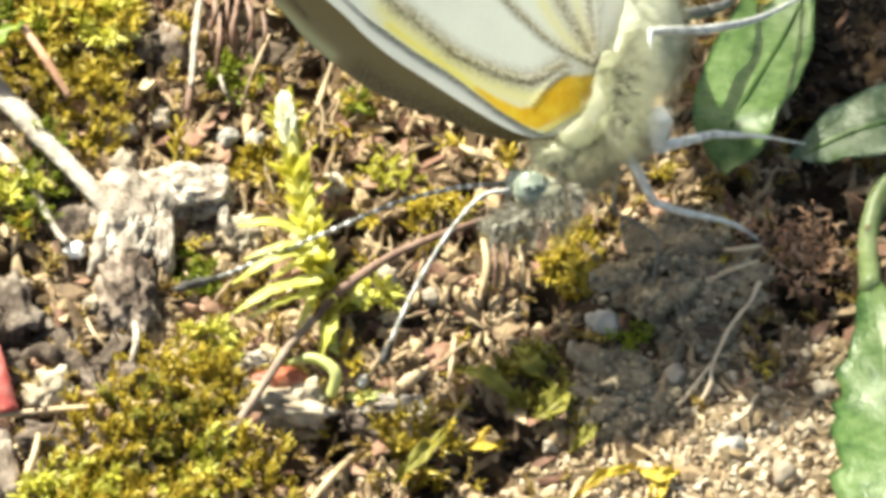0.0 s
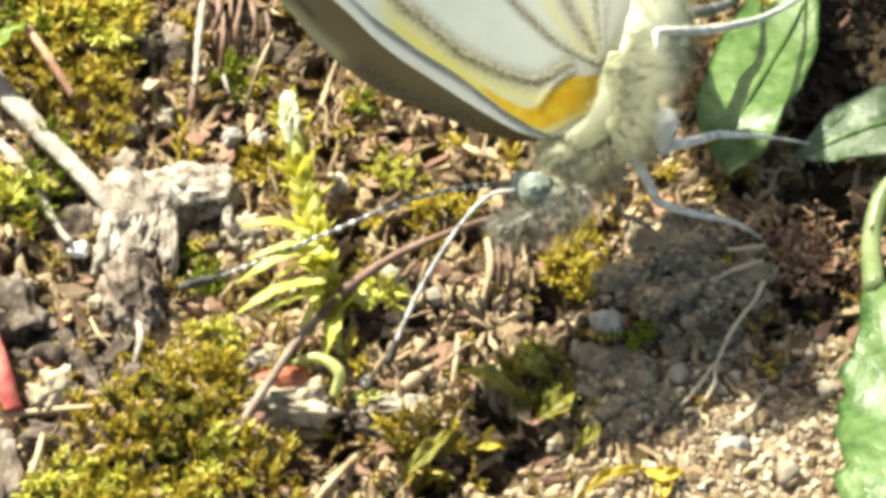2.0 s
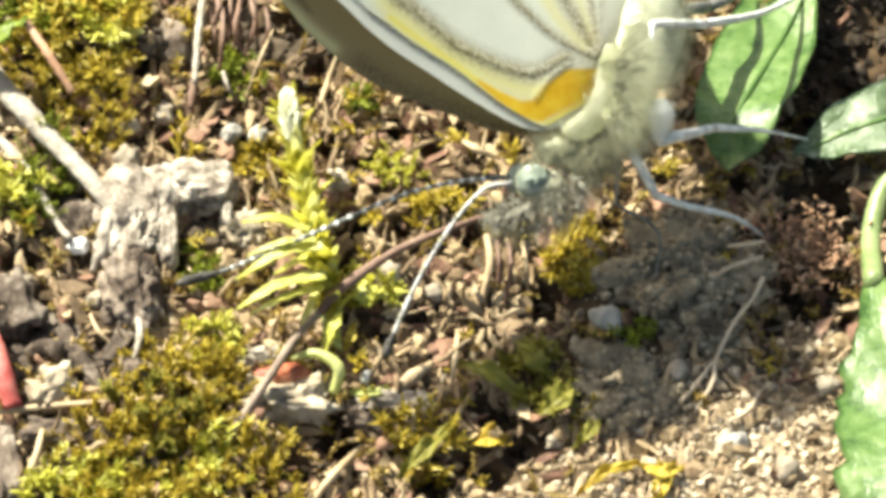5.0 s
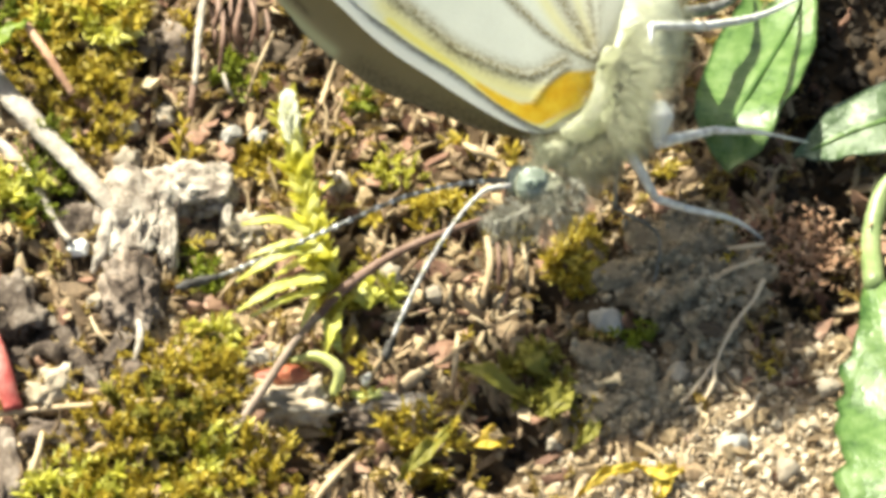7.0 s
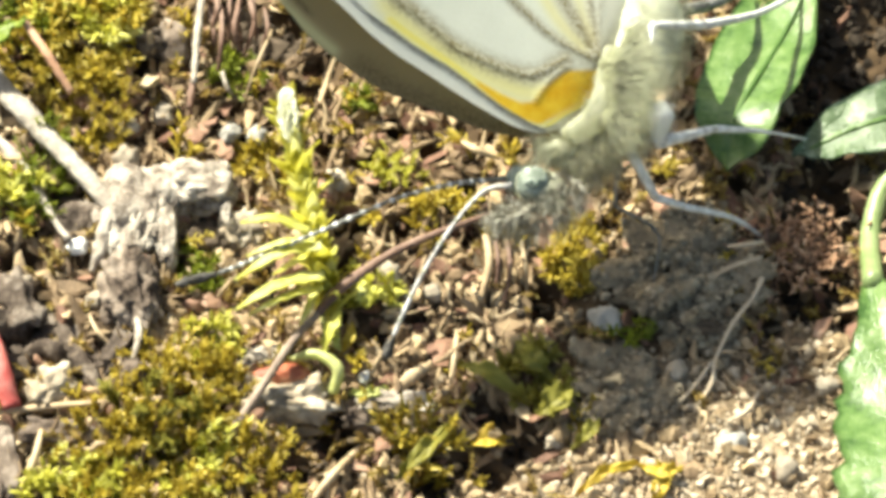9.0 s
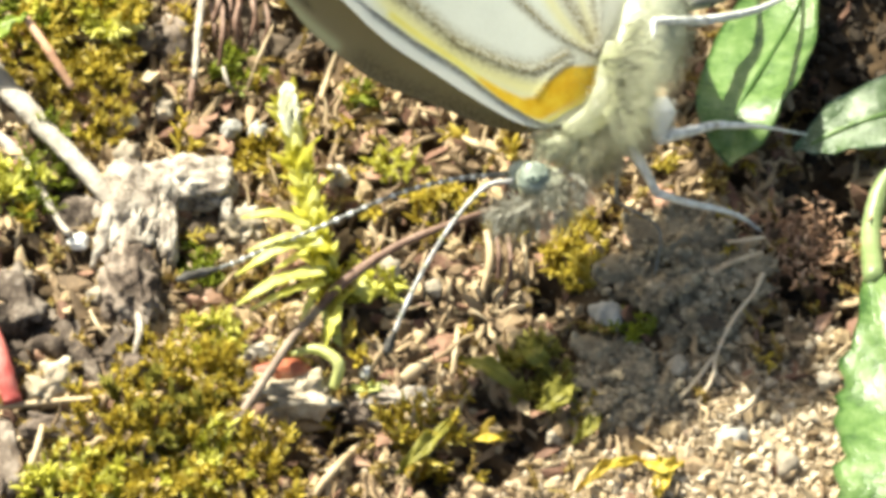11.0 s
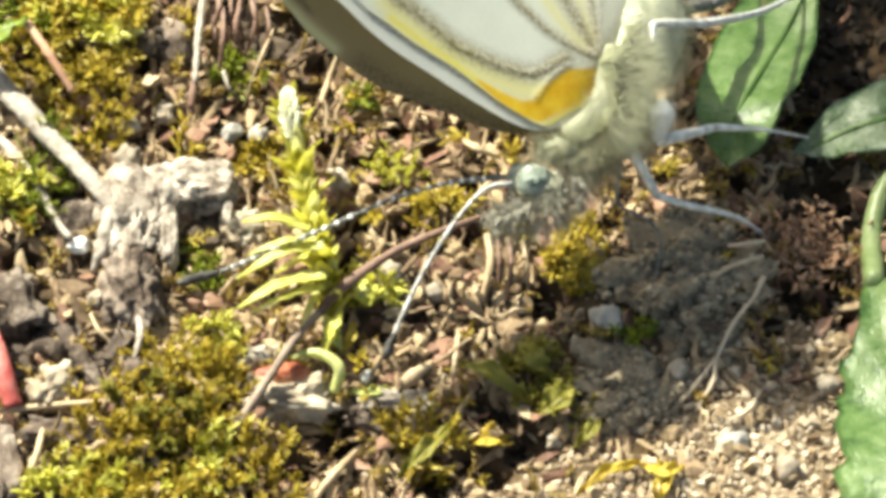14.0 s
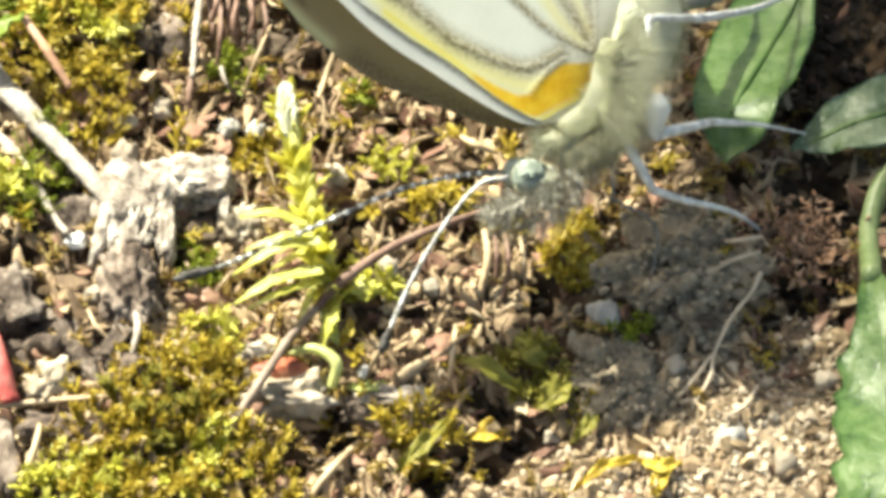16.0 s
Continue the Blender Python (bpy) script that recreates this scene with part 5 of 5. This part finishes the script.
    # antennae, banded, with a club at the tip
    for pts, r, skin, ring, gap in (([(2.24, -1.51, 5.80), (1.31, -1.71, 5.70), (0.30, -2.79, 5.30), (-0.72, -4.32, 4.60), (-1.46, -5.68, 3.80), (-1.92, -6.71, 3.20)], 0.075, FEELER, HEAD, 9),
                                    ([(2.07, -0.63, 4.90), (0.30, -0.79, 4.80), (-1.57, -1.19, 4.50), (-3.83, -1.49, 3.20), (-5.55, -1.47, 1.90), (-7.24, -2.20, 1.70), (-8.88, -2.77, 1.70)], 0.075, LEG_DARK, LEG, 3)):
        line = smooth_line(pts, 90)
        s = Shape()
        tube(s, line[::3], [r * 1.2, r * 0.9, r * 0.9, r, r], 30, 8)
        feeler = part("antenna", s, skin, bug, "thin banded antenna")
        for k in range(6, 74, gap):
            s = Shape()
            tube(s, [line[k], line[k + 1]], [r * 1.15, r * 1.15], 2, 8)
            part("band", s, ring, feeler)
        s = Shape()
        tube(s, [line[76], line[81], line[86], line[89]], [r, r * 2.2, r * 2.5, r * 1.0], 12, 10, 0.15, rng)
        part("club", s, CLUB, feeler, "dark clubbed tip")
    # the body stands high on its legs
    high, share = np.array((-0.047, -0.426, 0.593)), 0.9958
    for piece in bug.children:
        piece.location, piece.scale = Vector(high) * MM, (share, share, share)
    base = np.array((11.17, 3.08, -0.65))
    # legs
    def leg(points, radii, mat, thigh=None):
        points = [np.array(p) + k * (base + high + share * (np.array(p) - base) - np.array(p)) for p, k in zip(points, (1, 1, 0.6, 0.3, 0))]
        s = Shape()
        tube(s, points[:2], [radii[0] * 0.3, radii[0], radii[0] * 0.4 + radii[1] * 0.6, radii[1]], 14, 12)
        if thigh:
            fur(s, [points[0], points[1]], [radii[0] * 0.8, radii[0], radii[1]], 300, 0.25, rng, (0.3, -0.9, 0.3), 0.01)
        upper = part("leg", s, thigh or mat, bug)
        s = Shape()
        tube(s, points[1:3], radii[1:3], 8, 8, 0.05, rng)
        part("shin", s, mat, upper)
        s = Shape()
        tube(s, points[2:], radii[2:], 14, 7, 0.08, rng)
        part("foot", s, mat, upper)

    leg([(5.89, 0.39, 5.90), (7.06, -0.46, 3.60), (7.99, -0.33, 2.90), (9.79, -0.01, 1.70), (10.87, 0.23, 0.21)], [0.2, 0.15, 0.12, 0.09, 0.05], LEG)
    leg([(7.16, 0.98, 7.10), (7.05, -0.15, 6.30), (9.10, 1.92, 4.20), (10.77, 2.66, 3.00), (12.43, 3.98, 0.69)], [0.5, 0.22, 0.14, 0.08, 0.045], LEG, WHITE_SCALES)
    leg([(6.86, 2.89, 7.60), (6.88, 3.53, 7.80), (8.70, 4.74, 6.20), (10.73, 7.30, 3.40), (12.67, 10.53, 0.44)], [0.09, 0.13, 0.17, 0.12, 0.06], LEG)
    leg([(6.39, 5.76, 5.40), (7.50, 6.65, 4.30), (9.05, 8.13, 2.70), (9.87, 8.91, 2.20), (10.58, 10.70, 0.93)], [0.28, 0.24, 0.22, 0.16, 0.06], LEG_DARK)
    leg([(5.74, 0.88, 4.60), (5.75, -0.28, 2.80), (6.88, -0.62, 2.30), (7.26, -1.03, 1.90), (7.07, -2.21, 1.15)], [0.08, 0.065, 0.055, 0.05, 0.035], LEG_DARK)
    # wings
    veins = [([(0.99, 0.93), (1.32, 1.41), (1.75, 1.92), (2.30, 2.13), (3.00, 2.26), (3.83, 2.32), (4.69, 2.32), (5.42, 2.13), (6.62, 1.87), (7.34, 1.72)] + [(10.45, -0.08), (15.69, -2.21)], 0.34, 0.95),
             ([(0.07, 0.48), (0.74, 0.52), (1.38, 0.51), (2.07, 0.41), (2.81, 0.18), (3.56, -0.07)] + [(8.34, -2.09), (14.71, -4.87)], 0.2, 0.95),
             ([(0.07, 0.39), (0.75, -0.11), (1.33, -0.49), (1.93, -0.91)] + [(3.15, -2.3), (6.59, -5.03), (12.1, -9.85)], 0.27, 0.95),
             ([(0.03, 0.29), (0.64, -0.59), (1.04, -1.36)] + [(1.85, -3.25), (4.69, -6.63)], 0.18, 0.8),
             ([(-0.07, 0.28), (0.41, -0.64), (0.68, -1.55)] + [(1.46, -3.86)], 0.12, 0.5),
             ([(0.82, 1.13), (1.07, 1.51), (1.22, 1.88), (1.32, 2.41), (1.37, 2.69)], 0.07, 0.8), ([(0.24, 0.44), (-0.10, 0.44), (-0.25, 0.44)], 0.16, 0.75)]
    gold = [((-0.30, 1.21), 0.45), ((0.37, 1.77), 0.64), ((0.78, 2.40), 0.56), ((1.16, 3.01), 0.38), ((1.72, 3.22), 0.26), ((2.48, 3.19), 0.17), ((3.40, 3.07), 0.05)]
    wing("hind_wing", NEAR, 0.0, (-0.19, 0.60), [(-0.57, 1.53), (-0.22, 2.12), (0.21, 2.67), (0.65, 3.31), (1.08, 3.43), (1.63, 3.41), (2.53, 3.34), (3.22, 3.23), (4.39, 3.02), (5.28, 2.96), (6.18, 2.88), (6.87, 2.77), (7.56, 2.69), (8.41, 2.49), (11.58, 1.48), (15.76, 0.39), (19.31, -0.78), (21.20, -3.48), (19.90, -8.67), (15.37, -12.84), (12.32, -13.08), (8.38, -10.30), (4.37, -6.41), (1.01, -3.66), (-0.56, -1.05), (-0.64, -0.03)], veins, HIND, bug,
         [([(1.07, 2.23), (1.78, 2.58), (2.60, 2.68), (3.44, 2.73), (4.54, 2.66), (5.44, 2.58), (6.38, 2.42), (7.35, 2.18)], 0.42, 0.6), ([(0.87, 3.17), (1.69, 3.27), (2.59, 3.18), (3.51, 3.06), (4.44, 2.90), (5.35, 2.79), (6.27, 2.67), (6.98, 2.54)], 0.22, 1.0), ([(-0.42, 1.78), (0.23, 2.64), (0.66, 3.25)], 0.13, 1.0), ([(0.62, 0.31), (1.36, 0.05), (2.06, -0.33), (2.50, -0.64)], 0.24, 0.45), ([(0.46, -0.08), (1.01, -0.65), (1.44, -1.18)], 0.2, 0.35)],
         (gold, [(-0.43, 1.81), (0.23, 2.64), (0.66, 3.25)]), 0.25, "cream hind wing with grey-dusted veins and yellow edge")
    # The first dark line paints the shadow gap along the hind wing's rim.
    wing("fore_wing", NEAR, -0.08, (-0.54, 1.93), [(-0.31, 2.78), (0.29, 3.22), (0.60, 3.48), (1.08, 3.68), (1.90, 3.78), (3.00, 3.74), (4.11, 3.66), (5.01, 3.57), (6.36, 3.45), (7.54, 3.22), (9.03, 2.81), (12.30, 2.28), (18.07, 1.44), (24.46, 0.45), (25.05, -1.70), (20.73, -6.70), (10.10, -5.03), (0.17, 0.83)],
         [([(0.70, 3.44), (1.60, 3.48), (2.49, 3.42), (3.18, 3.31), (4.34, 3.13), (5.23, 3.06), (6.13, 2.98), (6.83, 2.88), (7.76, 2.73)], 0.1, 0.75), ([(6.22, 2.77), (6.93, 2.64), (7.64, 2.50), (8.13, 2.38)], 0.26, 0.6)], FORE, bug, None, None, 0.25, "white fore wing under the hind wing")
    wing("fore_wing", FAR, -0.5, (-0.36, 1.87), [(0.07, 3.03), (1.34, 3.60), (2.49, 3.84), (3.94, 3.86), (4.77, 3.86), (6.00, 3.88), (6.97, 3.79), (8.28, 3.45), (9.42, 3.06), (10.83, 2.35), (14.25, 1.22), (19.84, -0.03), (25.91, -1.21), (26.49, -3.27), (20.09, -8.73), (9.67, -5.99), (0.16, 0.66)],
         [([(1.36, 3.53), (2.53, 3.74), (3.98, 3.73), (5.63, 3.77), (7.19, 3.48)], 0.5, 0.8), ([(9.56, 2.40), (9.94, 2.24), (10.31, 2.07)], 0.12, 0.8)], FAR_FORE_SHADED, bug, [([(8.31, 3.26), (9.25, 2.96), (9.98, 2.68), (10.71, 2.38)], 0.22, 0.8)], None, 0.1, "far fore wing, brown colour standing in for the near wing's shade")
    wing("hind_wing", FAR, -0.1, (0.05, 0.42), [(-0.12, 1.35), (1.15, 2.45), (4.63, 1.99), (8.37, 0.86), (11.75, -0.37), (15.83, -1.87), (19.28, -3.39), (20.90, -6.03), (19.13, -10.54), (14.37, -14.00), (11.37, -13.91), (7.66, -10.83), (3.90, -6.33), (-0.00, -0.61)], [], HIND, bug, None, None, 0.1, "cream far hind wing")
    for piece in bug.children:
        if "wing" in piece.name:
            piece.location, piece.scale = Vector(high) * MM, (share, share, share)
    return bug


butterfly = build_butterfly()


def shade_caster():
    """Unseen, added towards the sun: a tall stalk's leaf that sometimes shades bare soil."""
    top = np.array(SUN_WAY) * 1500.0
    root = np.array((top[0] + 60.0, top[1] + 40.0, -0.4))
    caster = thing("shade_caster", root, "unseen broad leaf on a thin stalk, added to shade the bare soil", "plant")
    s = Shape()
    tube(s, [root, root + np.array((10, 5, 500.0)), top + np.array((95, 10, -60.0)), top + np.array((70, 0, 0))], [3.0, 2.5, 2.0, 1.2], 30, 8)
    part("stalk", s, PETIOLE, caster)
    far, side = unit3(np.cross(SUN_WAY, (1, 0, 0))), np.array((1.0, 0, 0))
    rows = []
    for i in range(25):
        u = i / 24
        w = 34 * math.sin(math.pi * u) ** 0.55 + 0.3
        for j in range(9):
            v = j / 4 - 1
            rows.append(top + side * (34 + v * w) + far * (u - 0.5) * 130 + np.array(SUN_WAY) * 4 * v * v)
    faces = [(i * 9 + j, i * 9 + j + 1, i * 9 + j + 10, i * 9 + j + 9) for i in range(24) for j in range(8)]
    part("blade", Shape().add(rows, faces), LEAF, caster)
    return caster


caster = shade_caster()


def motions():
    """The butterfly rocks on its feet, and the leaf under its foot gives with it."""
    rock = [(0, 3.6, 1.2, 0.98, 0.22, -0.24), (0.5, 3.1, -0.1, 0.70, 0.21, -0.22), (1, 1.5, 0.9, 1.07, 0.44, -0.21), (1.5, 3.1, 3.0, 0.77, 0.15, -0.12), (2, 3.5, 0.9, 1.52, 0.79, -0.11),
            (2.5, 4.9, 0.9, 1.52, 0.80, -0.11), (3, 4.4, 0.6, 1.73, 0.79, -0.12), (3.5, 3.0, 1.0, 1.40, 0.54, -0.18), (4, 2.4, 0.0, 1.06, 0.42, -0.08), (4.2, 2.4, 0.0, 1.0, 0.4, -0.1),
            (6.3, -1.4, -2.9, -0.95, -0.8, -0.1), (6.5, -0.6, -2.6, -1.00, -0.96, -0.20), (7, 0, 0, 0, 0, 0), (7.5, 0.6, -0.6, 1.05, 0.76, 0.01), (8, 1.2, -2.0, 0.61, -0.03, -0.26),
            (8.5, 1.2, -0.8, 0.41, 0.22, 0.02), (9, 0.8, -1.4, 0.98, 0.47, 0.06), (9.2, 0.8, -1.4, 1.0, 0.5, 0.05), (11.3, 1.2, -0.9, 1.14, 0.6, 0.02), (11.5, 1.2, -0.9, 1.16, 0.63, 0.02),
            (12, 2.5, -0.2, 0.96, 0.11, -0.19), (12.5, 1.2, 0.3, 0.91, 0.62, 0.02), (13, 1.6, -0.4, 0.25, -0.06, -0.12), (13.5, 1.0, -0.6, 0.70, 0.38, -0.04), (14, 2.0, -2.4, 0.85, 0.14, -0.15),
            (14.5, 1.4, -1.2, 0.19, -0.27, -0.17), (15, 0.1, -2.9, -0.66, -0.89, -0.19), (15.5, -1.9, -3.7, -0.57, -0.67, -0.15), (16, 1.2, -2.3, 0.29, -0.25, -0.21)]
    home, foot = Matrix.Translation(butterfly.location), Matrix.Translation(Vector((9.5, 2.0, 1.5)) * MM)
    walk(butterfly, [(t, Matrix.Translation(-drift(dx, dy)) @ foot @ Euler((radians(rx), radians(ry), radians(rz))).to_matrix().to_4x4() @ foot.inverted() @ home) for t, dx, dy, rx, ry, rz in rock])
    give = [(0, 1.8, 2.0), (0.5, 2.2, 1.2), (1, 1.9, 1.5), (1.5, 1.8, 3.0), (2, 2.7, 2.2), (2.5, 2.9, 3.0), (3, 2.9, 3.1), (3.5, 1.9, 3.2), (4.2, 1.3, 3.1), (6.3, -1.4, 0), (6.5, -1.5, 0.2), (7, 0, 0), (7.5, 2.4, 1.7),
            (8, 1.6, 0.2), (8.5, 1.5, 0.4), (9.2, 2.2, -0.8), (11.5, 2.7, 1.2), (12, 2.0, 2.0), (12.5, 2.5, 0.3), (13, 1.5, 1.0), (13.5, 1.5, 0.8), (14, 1.1, -1.7), (14.5, 0, -0.5), (15, -1.2, -2.2), (15.5, -0.1, -3.9), (16, 1.2, -4.0)]
    home = Matrix.Translation(leaf_by_foot.location)
    walk(leaf_by_foot, [(t, Matrix.Translation(-drift(dx, dy)) @ home) for t, dx, dy in give])
    # The added shading leaf leans so that its soft shadow edge moves.
    sway = [(0, 13), (1, 14.3), (2, 18), (3, 23), (4.2, 24), (6.3, 24.5), (9.2, 23), (11.3, 20), (12.5, 19), (13.5, 18.5), (14, 14.5), (14.5, 11.9), (15, 10.6), (15.5, 11.5), (16, 11.5)]
    home = Matrix.Translation(caster.location)
    walk(caster, [(t, home @ pose(0, 0, 0, 0, math.degrees(dx / 1070.0))) for t, dx in sway])


motions()
